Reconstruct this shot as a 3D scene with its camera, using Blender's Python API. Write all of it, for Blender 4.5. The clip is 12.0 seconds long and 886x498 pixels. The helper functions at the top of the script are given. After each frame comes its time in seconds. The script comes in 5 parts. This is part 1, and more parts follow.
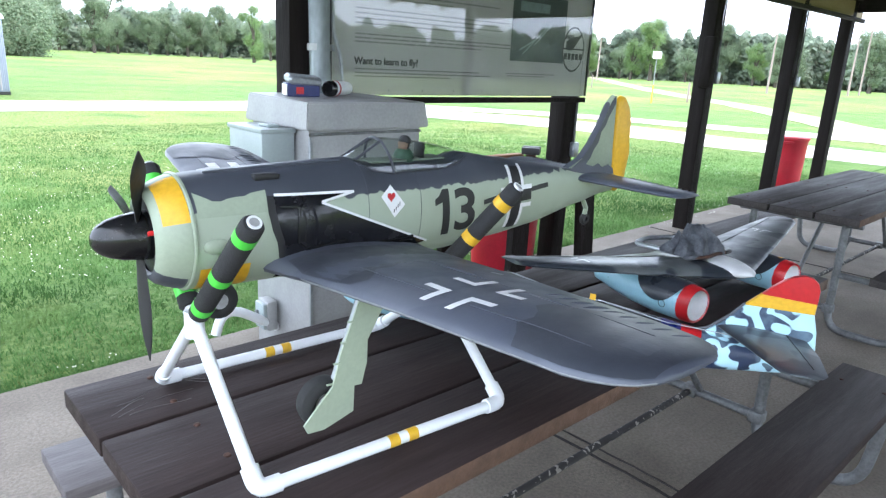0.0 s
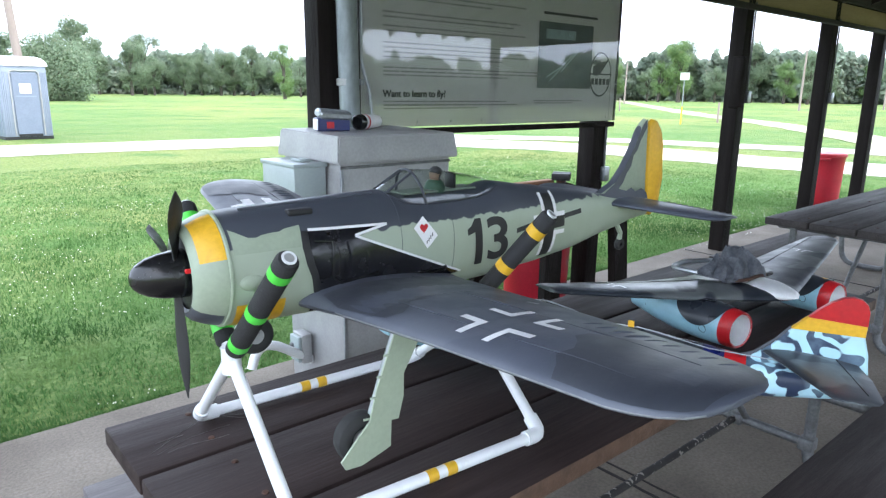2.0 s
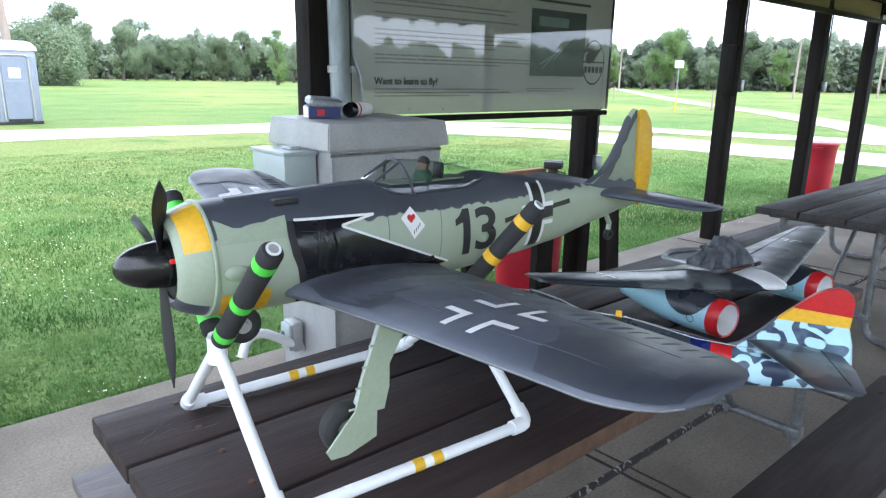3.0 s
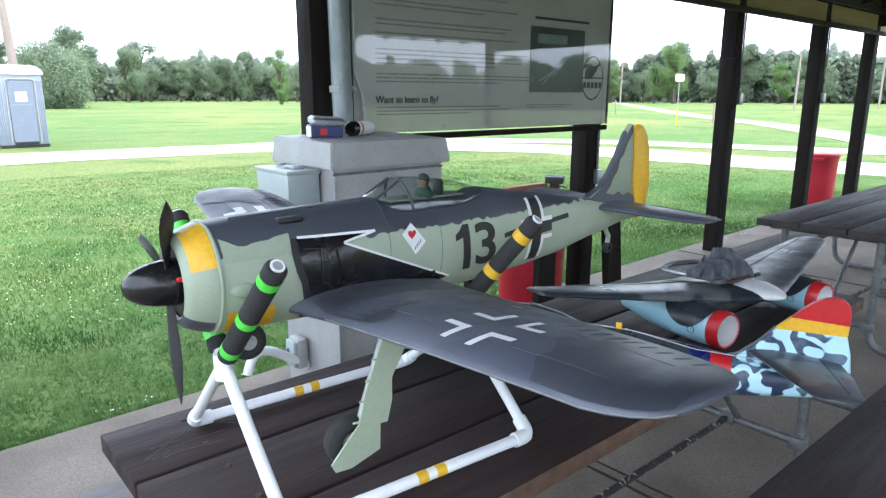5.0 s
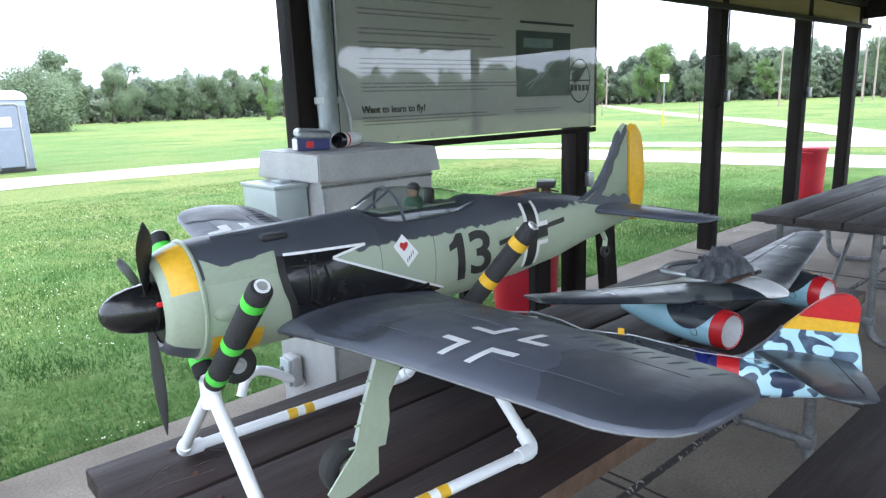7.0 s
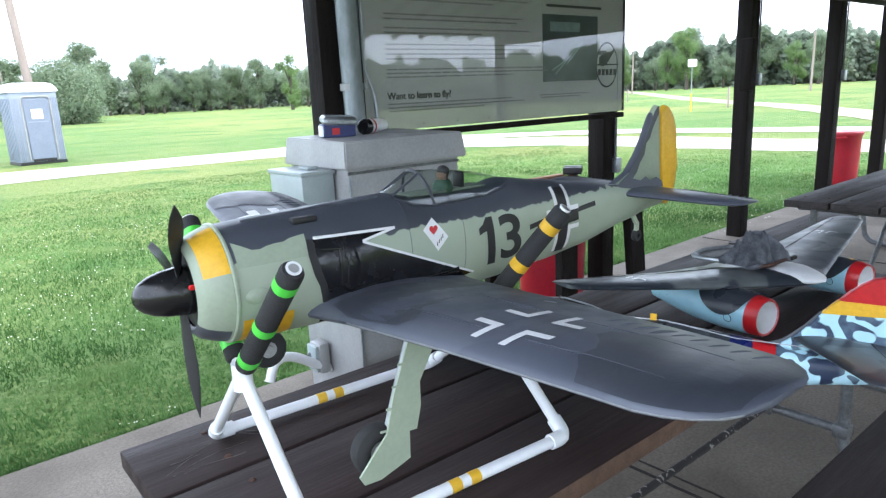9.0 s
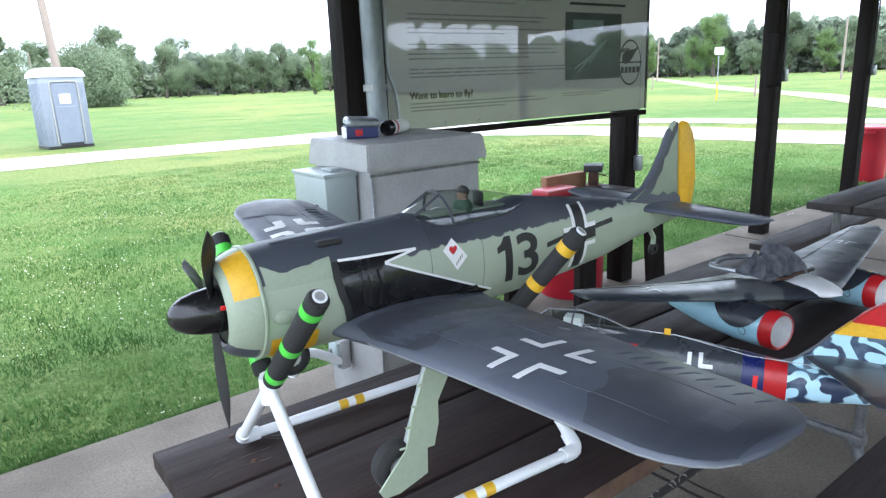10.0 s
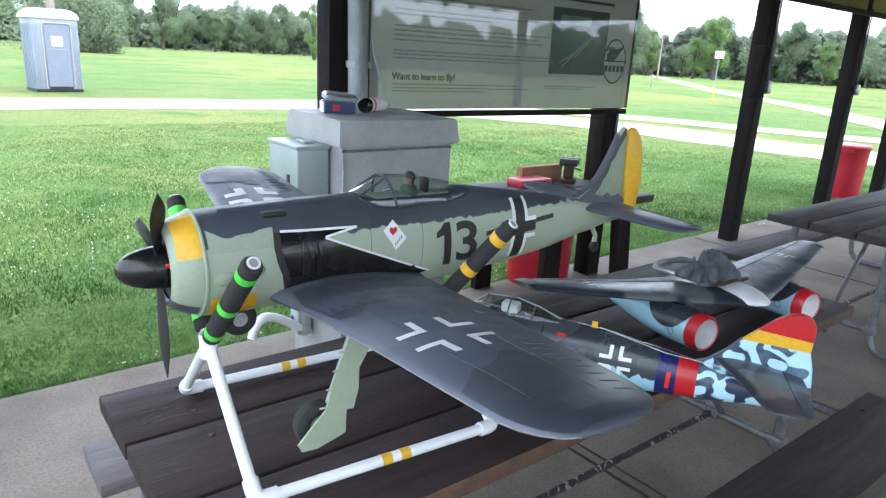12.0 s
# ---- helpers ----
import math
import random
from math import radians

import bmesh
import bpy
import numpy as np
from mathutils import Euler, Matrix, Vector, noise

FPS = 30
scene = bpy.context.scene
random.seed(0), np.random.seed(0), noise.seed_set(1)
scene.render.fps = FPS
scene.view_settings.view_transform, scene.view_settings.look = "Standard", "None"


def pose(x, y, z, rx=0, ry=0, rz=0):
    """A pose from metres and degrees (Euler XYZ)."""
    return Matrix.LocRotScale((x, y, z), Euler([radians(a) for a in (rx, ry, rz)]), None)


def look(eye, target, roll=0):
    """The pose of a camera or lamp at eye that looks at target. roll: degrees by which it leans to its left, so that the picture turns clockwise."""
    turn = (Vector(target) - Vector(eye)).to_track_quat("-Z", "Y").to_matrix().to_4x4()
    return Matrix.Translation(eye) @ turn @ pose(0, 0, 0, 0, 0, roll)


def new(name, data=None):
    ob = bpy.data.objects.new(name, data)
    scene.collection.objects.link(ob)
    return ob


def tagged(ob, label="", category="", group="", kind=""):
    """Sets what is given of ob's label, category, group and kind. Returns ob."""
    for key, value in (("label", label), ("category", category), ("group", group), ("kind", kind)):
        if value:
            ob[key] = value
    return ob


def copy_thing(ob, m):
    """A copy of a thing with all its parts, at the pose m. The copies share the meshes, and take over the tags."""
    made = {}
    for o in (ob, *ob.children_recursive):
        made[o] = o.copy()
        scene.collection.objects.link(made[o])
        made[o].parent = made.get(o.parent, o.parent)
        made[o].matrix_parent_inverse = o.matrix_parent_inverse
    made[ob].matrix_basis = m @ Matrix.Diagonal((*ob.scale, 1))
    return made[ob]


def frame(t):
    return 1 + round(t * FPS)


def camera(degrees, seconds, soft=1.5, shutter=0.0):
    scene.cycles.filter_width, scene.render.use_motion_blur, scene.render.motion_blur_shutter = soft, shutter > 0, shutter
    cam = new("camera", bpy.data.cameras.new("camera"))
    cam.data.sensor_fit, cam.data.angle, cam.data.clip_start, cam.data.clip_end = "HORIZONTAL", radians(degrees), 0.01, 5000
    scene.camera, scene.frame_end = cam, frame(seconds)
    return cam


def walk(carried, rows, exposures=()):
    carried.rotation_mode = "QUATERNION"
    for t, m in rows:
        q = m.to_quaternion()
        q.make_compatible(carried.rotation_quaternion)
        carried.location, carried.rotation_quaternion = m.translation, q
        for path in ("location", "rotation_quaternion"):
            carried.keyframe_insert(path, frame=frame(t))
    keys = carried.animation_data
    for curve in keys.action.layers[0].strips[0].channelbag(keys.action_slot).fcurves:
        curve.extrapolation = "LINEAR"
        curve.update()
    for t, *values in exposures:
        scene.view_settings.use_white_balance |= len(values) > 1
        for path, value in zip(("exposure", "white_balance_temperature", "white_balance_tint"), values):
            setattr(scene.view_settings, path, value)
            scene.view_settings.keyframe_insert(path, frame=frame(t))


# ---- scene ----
cam = camera(67.5, 12.0, soft=1.3)
PATH = [
    (0, (2.327, 1.674, 1.494), (3.649, 3.073, 0.952), 2.9),
    (0.5, (2.329, 1.693, 1.492), (3.606, 3.156, 1.015), 2.2),
    (1, (2.327, 1.697, 1.493), (3.567, 3.196, 1.028), 1.4),
    (1.5, (2.331, 1.682, 1.501), (3.568, 3.185, 1.04), 1.0),
    (2, (2.33, 1.685, 1.496), (3.594, 3.164, 1.033), 0.7),
    (2.5, (2.333, 1.681, 1.501), (3.598, 3.154, 1.02), 0.9),
    (3, (2.342, 1.678, 1.502), (3.615, 3.138, 1.002), 1.0),
    (5, (2.33, 1.652, 1.507), (3.6, 3.129, 1.054), 0.1),
    (5.5, (2.358, 1.634, 1.508), (3.624, 3.118, 1.067), -0.2),
    (6, (2.375, 1.665, 1.497), (3.7, 3.1, 1.064), -1.6),
    (6.5, (2.37, 1.693, 1.498), (3.685, 3.138, 1.074), -1.9),
    (7, (2.366, 1.695, 1.499), (3.656, 3.162, 1.071), -2.1),
    (9, (2.364, 1.713, 1.486), (3.594, 3.222, 1.028), -2.7),
    (9.5, (2.351, 1.714, 1.513), (3.549, 3.244, 1.041), -2.5),
    (10, (2.349, 1.688, 1.565), (3.525, 3.228, 1.068), -2.3),
    (10.5, (2.312, 1.651, 1.579), (3.43, 3.205, 0.998), -0.2),
    (11, (2.37, 1.57, 1.585), (3.488, 3.126, 1.012), 1.8),
    (11.5, (2.375, 1.521, 1.598), (3.563, 3.054, 1.107), 2.8),
    (12, (2.372, 1.55, 1.599), (3.572, 3.05, 1.041), 3.1),
]
walk(cam, [(t, look(eye, target, roll)) for t, eye, target, roll in PATH], exposures=[(0.0, 2.24), (0.6, 2.08), (1.5, 1.98), (12.0, 1.95)])

# ---- world and light ----
world = bpy.data.worlds.new("overcast")
scene.world = world
world.use_nodes = True
wn = world.node_tree.nodes
wl = world.node_tree.links
sky = wn.new("ShaderNodeTexSky")
sky.sky_type = "NISHITA"
sky.sun_disc = False
sky.sun_elevation = radians(52)
sky.sun_rotation = radians(200)
sky.air_density, sky.dust_density, sky.ozone_density = 1.0, 4.0, 1.0
soft_sky = wn.new("ShaderNodeMix")
soft_sky.data_type = "RGBA"
soft_sky.inputs[0].default_value = 0.86
soft_sky.inputs[7].default_value = (8.1, 9.3, 11.4, 1)
wl.new(sky.outputs[0], soft_sky.inputs[6])
wl.new(soft_sky.outputs[2], wn["Background"].inputs[0])
wn["Background"].inputs[1].default_value = 0.12
sun_data = bpy.data.lights.new("sun", "SUN")
sun_data.energy, sun_data.angle, sun_data.color = 0.8, radians(25), (1, 0.97, 0.92)
sun = new("sun", sun_data)
sun.matrix_world = look((0, 0, 30), (0 - 30 * math.sin(radians(200)) * -0.62, 30 * 0.62 * math.cos(radians(200)) * -1, 0))


# ---- materials ----
def nodes_of(name, rough=0.6, metal=0.0, spec=0.5, coat=0.0):
    m = bpy.data.materials.new(name)
    m.use_nodes = True
    b = m.node_tree.nodes["Principled BSDF"]
    b.inputs["Roughness"].default_value = rough
    b.inputs["Metallic"].default_value = metal
    b.inputs["Specular IOR Level"].default_value = spec
    b.inputs["Coat Weight"].default_value = coat
    return m, m.node_tree.nodes, m.node_tree.links, b


def rgb(c):
    return (c[0], c[1], c[2], 1)


def mixer(n, l, fac, a, b, blend="MIX"):
    x = n.new("ShaderNodeMix")
    x.data_type, x.blend_type = "RGBA", blend
    for socket, v in ((x.inputs[0], fac), (x.inputs[6], a), (x.inputs[7], b)):
        if isinstance(v, (int, float)):
            socket.default_value = v
        elif isinstance(v, tuple):
            socket.default_value = rgb(v)
        else:
            l.new(v, socket)
    return x.outputs[2]


def noisy(n, l, vec, scale, detail=4.0, lo=0.35, hi=0.65, rough=0.55, dist=0.0):
    t = n.new("ShaderNodeTexNoise")
    t.inputs["Scale"].default_value, t.inputs["Detail"].default_value = scale, detail
    t.inputs["Roughness"].default_value, t.inputs["Distortion"].default_value = rough, dist
    l.new(vec, t.inputs["Vector"])
    r = n.new("ShaderNodeMapRange")
    r.inputs[1].default_value, r.inputs[2].default_value = lo, hi
    l.new(t.outputs[0], r.inputs[0])
    return r.outputs[0]


def coords(n, l, scale=(1, 1, 1), kind="Object"):
    c = n.new("ShaderNodeTexCoord")
    if scale == (1, 1, 1):
        return c.outputs[kind]
    m = n.new("ShaderNodeMapping")
    m.inputs["Scale"].default_value = scale
    l.new(c.outputs[kind], m.inputs[0])
    return m.outputs[0]


def bump(n, l, b, height, strength=0.2, distance=0.002):
    u = n.new("ShaderNodeBump")
    u.inputs["Strength"].default_value, u.inputs["Distance"].default_value = strength, distance
    l.new(height, u.inputs["Height"])
    l.new(u.outputs[0], b.inputs["Normal"])


def surface(name, a, b=None, rough=0.6, metal=0.0, big=6.0, small=90.0, amount=0.5, relief=0.15, depth=0.002, stretch=(1, 1, 1), spec=0.5, coat=0.0, wear=0.25, piece=0.0):
    """Two-scale paint or stone: colour a, blotched towards b, with fine grain and relief."""
    m, n, l, s = nodes_of(name, rough, metal, spec, coat)
    b = b or tuple(x * 0.75 for x in a)
    v = coords(n, l, stretch)
    f1 = noisy(n, l, v, big)
    f2 = noisy(n, l, v, small, 6)
    half = n.new("ShaderNodeMath")
    half.operation = "MULTIPLY"
    half.inputs[1].default_value = amount
    l.new(f1, half.inputs[0])
    c = mixer(n, l, half.outputs[0], a, b)
    fine = n.new("ShaderNodeMath")
    fine.operation = "MULTIPLY"
    fine.inputs[1].default_value = wear
    l.new(f2, fine.inputs[0])
    c = mixer(n, l, fine.outputs[0], c, tuple(x * 0.6 for x in b))
    if piece:
        info = n.new("ShaderNodeObjectInfo")
        k = n.new("ShaderNodeMapRange")
        k.inputs[3].default_value, k.inputs[4].default_value = 1 - piece, 1 + piece
        l.new(info.outputs["Random"], k.inputs[0])
        c = mixer(n, l, 1.0, c, k.outputs[0], "MULTIPLY")
    l.new(c, s.inputs["Base Color"])
    r = n.new("ShaderNodeMapRange")
    r.inputs[3].default_value, r.inputs[4].default_value = max(rough - 0.08, 0.02), min(rough + 0.12, 1)
    l.new(f1, r.inputs[0])
    l.new(r.outputs[0], s.inputs["Roughness"])
    bump(n, l, s, f2, relief, depth)
    return m


M_CONCRETE = surface("concrete", (0.240, 0.205, 0.166), (0.132, 0.112, 0.091), 0.9, big=1.6, small=75, relief=0.5, depth=0.004, amount=0.85, wear=0.45, spec=0.3)
M_CRACK = surface("joint_dirt", (0.014, 0.012, 0.011), (0.06, 0.05, 0.042), 0.95, big=25, small=120)
M_PLANK = surface("brown_plank_paint", (0.044, 0.030, 0.028), (0.024, 0.017, 0.016), 0.62, big=5, small=50, stretch=(0.25, 3, 3), relief=0.3, depth=0.0015, wear=0.4, piece=0.15, spec=0.16)
M_PLANKEND = surface("bare_plank_edge", (0.11, 0.058, 0.034), (0.05, 0.03, 0.022), 0.7, big=20, small=120, relief=0.3)
M_BENCHWOOD = surface("weathered_bench_wood", (0.13, 0.115, 0.115), (0.06, 0.05, 0.05), 0.6, big=6, small=60, stretch=(0.3, 3, 3), relief=0.35, wear=0.4)
M_GREYPLANK = surface("grey_tabletop", (0.075, 0.066, 0.064), (0.036, 0.031, 0.030), 0.6, big=4, small=45, stretch=(0.3, 3, 3), relief=0.35, wear=0.5, piece=0.12, spec=0.18)
M_POST = surface("brown_post_stain", (0.014, 0.010, 0.009), (0.009, 0.007, 0.006), 0.75, big=4, small=40, stretch=(4, 4, 0.4), relief=0.5, depth=0.004, spec=0.15)
M_BEAM = surface("brown_beam_stain", (0.016, 0.012, 0.010), (0.010, 0.008, 0.007), 0.8, big=3, small=40, stretch=(0.4, 4, 4), relief=0.4)
M_TAN = surface("tan_fascia_board", (0.34, 0.25, 0.13), (0.24, 0.17, 0.09), 0.7, big=2, small=30, stretch=(0.4, 3, 3))
M_DECK = surface("roof_decking", (0.045, 0.038, 0.032), (0.025, 0.021, 0.018), 0.8, big=2, small=30, stretch=(0.4, 3, 3))
M_GALV = surface("galvanised_steel", (0.42, 0.44, 0.46), (0.28, 0.30, 0.31), 0.42, 0.75, big=18, small=70, relief=0.1)
M_RUSTY = surface("worn_galvanised_pipe", (0.22, 0.23, 0.235), (0.12, 0.115, 0.11), 0.55, 0.6, big=14, small=80, relief=0.2, wear=0.4)
M_CONDUIT = surface("dull_galvanised_conduit", (0.26, 0.29, 0.30), (0.18, 0.20, 0.21), 0.45, 0.5, big=12, small=60, stretch=(1, 1, 0.4), relief=0.1)
M_CABINET = surface("grey_cabinet_paint", (0.36, 0.36, 0.355), (0.26, 0.26, 0.26), 0.45, 0.15, big=5, small=90, relief=0.08, wear=0.2)
M_JBOX = surface("grey_green_box_paint", (0.33, 0.38, 0.38), (0.27, 0.31, 0.31), 0.4, 0.1, big=5, small=90, relief=0.06, wear=0.12)
M_PVC = surface("white_pvc", (0.80, 0.81, 0.82), (0.70, 0.71, 0.73), 0.32, big=10, small=60, relief=0.03, wear=0.06)
M_YTAPE = surface("yellow_tape", (0.75, 0.44, 0.03), (0.62, 0.34, 0.02), 0.4, big=30, small=90, relief=0.1)
M_GTAPE = surface("green_tape", (0.10, 0.72, 0.08), (0.07, 0.55, 0.05), 0.38, big=30, small=90, relief=0.1)
M_FOAM = surface("black_foam", (0.020, 0.020, 0.021), (0.036, 0.036, 0.037), 0.85, big=30, small=260, relief=0.4, depth=0.002, wear=0.5)
M_BLACK = surface("gloss_black", (0.008, 0.008, 0.009), (0.014, 0.014, 0.014), 0.16, big=20, small=90, relief=0.03)
M_EXHAUST = surface("creased_black_film", (0.008, 0.008, 0.010), (0.016, 0.016, 0.019), 0.2, big=14, small=22, relief=0.22, depth=0.003, wear=0.1)
M_BLACKM = surface("satin_black", (0.012, 0.012, 0.013), (0.03, 0.03, 0.03), 0.5, big=25, small=120, relief=0.1)
M_RUBBER = surface("tyre_rubber", (0.018, 0.018, 0.018), (0.03, 0.03, 0.03), 0.8, big=20, small=120)
M_WHITE = surface("white_paint", (0.80, 0.80, 0.80), (0.66, 0.66, 0.67), 0.4, big=20, small=120, relief=0.05, wear=0.1)
M_RED = surface("red_paint", (0.55, 0.015, 0.02), (0.42, 0.012, 0.016), 0.35, big=12, small=90, relief=0.05)
M_REDLIT = surface("bright_red_mark", (0.85, 0.02, 0.02), (0.7, 0.015, 0.02), 0.4)
M_NAVY = surface("navy_band", (0.012, 0.018, 0.11), (0.01, 0.014, 0.08), 0.35, big=12, small=90)
M_YELLOW = surface("yellow_paint", (0.80, 0.46, 0.03), (0.66, 0.35, 0.02), 0.4, big=14, small=90, relief=0.05)
M_PALE = surface("pale_green_paint", (0.33, 0.385, 0.285), (0.28, 0.33, 0.25), 0.42, big=9, small=110, relief=0.06, wear=0.15)
M_WINGDARK = surface("dark_wing_grey", (0.042, 0.046, 0.058), (0.056, 0.061, 0.074), 0.40, big=9, small=110, relief=0.06, wear=0.2)
M_GREY = surface("dark_grey_paint", (0.060, 0.066, 0.082), (0.078, 0.085, 0.10), 0.40, big=9, small=110, relief=0.06, wear=0.25)
M_CAPDARK = surface("glossy_slate_paint", (0.022, 0.026, 0.034), (0.034, 0.04, 0.05), 0.3, big=9, small=90, relief=0.05)
M_EDGE = surface("worn_pale_edge", (0.24, 0.25, 0.25), (0.12, 0.13, 0.14), 0.5, big=30, small=120)
M_SKYBLUE = surface("light_blue_paint", (0.33, 0.57, 0.66), (0.28, 0.50, 0.60), 0.35, big=8, small=90, relief=0.05, wear=0.1)
M_TRASH = surface("red_plastic", (0.44, 0.012, 0.028), (0.34, 0.01, 0.022), 0.4, big=5, small=60, relief=0.08)
M_CARD = surface("brown_cardboard", (0.32, 0.17, 0.10), (0.24, 0.12, 0.07), 0.85)
M_RUST = surface("rusty_iron", (0.10, 0.045, 0.028), (0.03, 0.025, 0.025), 0.7, 0.4, big=25, small=90, relief=0.4)
M_CLOTH = surface("grey_rag", (0.15, 0.158, 0.178), (0.055, 0.06, 0.072), 0.9, big=22, small=260, relief=0.5, wear=0.5, amount=0.9)
M_PILOT = surface("green_figure_paint", (0.03, 0.075, 0.045), (0.02, 0.05, 0.03), 0.6, big=40, small=150)
M_SKIN = surface("tan_figure_paint", (0.22, 0.14, 0.10), (0.16, 0.10, 0.07), 0.6)
M_COCKPIT = surface("grey_green_cockpit", (0.20, 0.235, 0.19), (0.15, 0.18, 0.145), 0.6, big=20)
M_TOILET = surface("blue_grey_plastic", (0.245, 0.28, 0.34), (0.20, 0.235, 0.295), 0.5, big=2, small=30, relief=0.05)
M_TOILETD = surface("blue_grey_door", (0.185, 0.215, 0.275), (0.155, 0.185, 0.24), 0.5, big=3, small=30)
M_WOODPOLE = surface("grey_pole_wood", (0.33, 0.27, 0.24), (0.24, 0.19, 0.16), 0.9, big=2, small=20, stretch=(4, 4, 0.4))
M_GRAVEL = surface("pale_gravel", (0.48, 0.45, 0.39), (0.33, 0.31, 0.25), 0.95, big=0.6, small=14, relief=0.1, depth=0.003, wear=0.2)
M_GRAVELDULL = surface("grassy_gravel", (0.40, 0.36, 0.27), (0.27, 0.28, 0.14), 0.95, big=0.5, small=9, relief=0.1, depth=0.003, amount=0.9, wear=0.3)
M_BARK = surface("bark", (0.09, 0.075, 0.06), (0.05, 0.04, 0.032), 0.95, big=3, small=20)
M_PANELPRINT = surface("sign_print_ground", (0.43, 0.435, 0.405), (0.39, 0.395, 0.37), 0.5, big=2, small=40, relief=0.0, wear=0.05)
M_INK = surface("faded_ink", (0.24, 0.245, 0.23), (0.19, 0.195, 0.185), 0.6)
M_INKDARK = surface("dark_ink", (0.035, 0.04, 0.036), (0.05, 0.055, 0.05), 0.6)
M_PHOTO = surface("dark_photo_print", (0.035, 0.055, 0.050), (0.09, 0.12, 0.11), 0.5, big=7, small=40, amount=0.8)
M_PHOTOLIGHT = surface("light_photo_print", (0.22, 0.30, 0.30), (0.12, 0.17, 0.16), 0.5, big=20, small=60)
M_BLUEPRINT = surface("blue_carton_print", (0.02, 0.03, 0.10), (0.03, 0.04, 0.15), 0.4)


def glass(name, tint, rough=0.02, floor=0.04):
    """Clear sheet: see-through face on, mirror-like at a slant."""
    m, n, l, b = nodes_of(name, rough)
    out = n["Material Output"]
    gl = n.new("ShaderNodeBsdfGlossy")
    gl.inputs["Roughness"].default_value = rough
    tr = n.new("ShaderNodeBsdfTransparent")
    tr.inputs["Color"].default_value = rgb(tint)
    lw = n.new("ShaderNodeLayerWeight")
    lw.inputs["Blend"].default_value = 0.5
    pw = n.new("ShaderNodeMath")
    pw.operation = "POWER"
    pw.inputs[1].default_value = 5.0
    l.new(lw.outputs["Facing"], pw.inputs[0])
    ma = n.new("ShaderNodeMath")
    ma.operation = "MULTIPLY_ADD"
    ma.inputs[1].default_value, ma.inputs[2].default_value = 1 - floor, floor
    l.new(pw.outputs[0], ma.inputs[0])
    mx = n.new("ShaderNodeMixShader")
    l.new(ma.outputs[0], mx.inputs[0])
    l.new(tr.outputs[0], mx.inputs[1])
    l.new(gl.outputs[0], mx.inputs[2])
    l.new(mx.outputs[0], out.inputs[0])
    return m


M_CANOPY = glass("canopy_plastic", (0.86, 0.9, 0.88), 0.02, 0.075)
M_ACRYLIC = glass("acrylic_sheet", (0.97, 0.97, 0.97), 0.012, 0.055)


def wing_camo(name, a, b, scale, seed, rough=0.4, upright=0.1, detail=2.0, twist=0.3, cut=0.5):
    m, n, l, s = nodes_of(name, rough)
    v = coords(n, l)
    mp = n.new("ShaderNodeMapping")
    mp.inputs["Location"].default_value = (seed, seed * 0.7, 0)
    mp.inputs["Scale"].default_value = (1, 1, upright)
    l.new(v, mp.inputs[0])
    f = noisy(n, l, mp.outputs[0], scale, detail, cut - 0.015, cut + 0.015, 0.5, twist)
    c = mixer(n, l, f, a, b)
    g = noisy(n, l, v, 14, 5, 0.4, 0.75)
    g2 = n.new("ShaderNodeMath")
    g2.operation = "MULTIPLY"
    g2.inputs[1].default_value = 0.22
    l.new(g, g2.inputs[0])
    c = mixer(n, l, g2.outputs[0], c, tuple(x * 1.7 for x in a))
    l.new(c, s.inputs["Base Color"])
    r = n.new("ShaderNodeMapRange")
    r.inputs[3].default_value, r.inputs[4].default_value = rough - 0.06, rough + 0.14
    l.new(g, r.inputs[0])
    l.new(r.outputs[0], s.inputs["Roughness"])
    bump(n, l, s, noisy(n, l, v, 160, 3), 0.08, 0.001)
    return m


M_CHIPPED = wing_camo("chipped_black_pipe", (0.02, 0.018, 0.017), (0.30, 0.28, 0.25), 42.0, 2.2, 0.7, 1.0, 5.0, 0.4, 0.60)
M_WINGCAMO = wing_camo("grey_wing_camouflage", (0.072, 0.080, 0.103), (0.090, 0.099, 0.123), 4.2, 3.1, 0.42)
M_JETCAMO = wing_camo("jet_wing_camouflage", (0.030, 0.036, 0.046), (0.13, 0.14, 0.14), 6.5, 7.7, 0.36)
M_JETTAIL = wing_camo("jet_tailplane_paint", (0.105, 0.118, 0.125), (0.035, 0.040, 0.050), 7.0, 5.3, 0.34)
M_JETMOTTLE = wing_camo("jet_tail_mottle", (0.44, 0.68, 0.78), (0.028, 0.042, 0.085), 20.0, 1.3, 0.35, 1.0, 0.0, 1.1, 0.57)


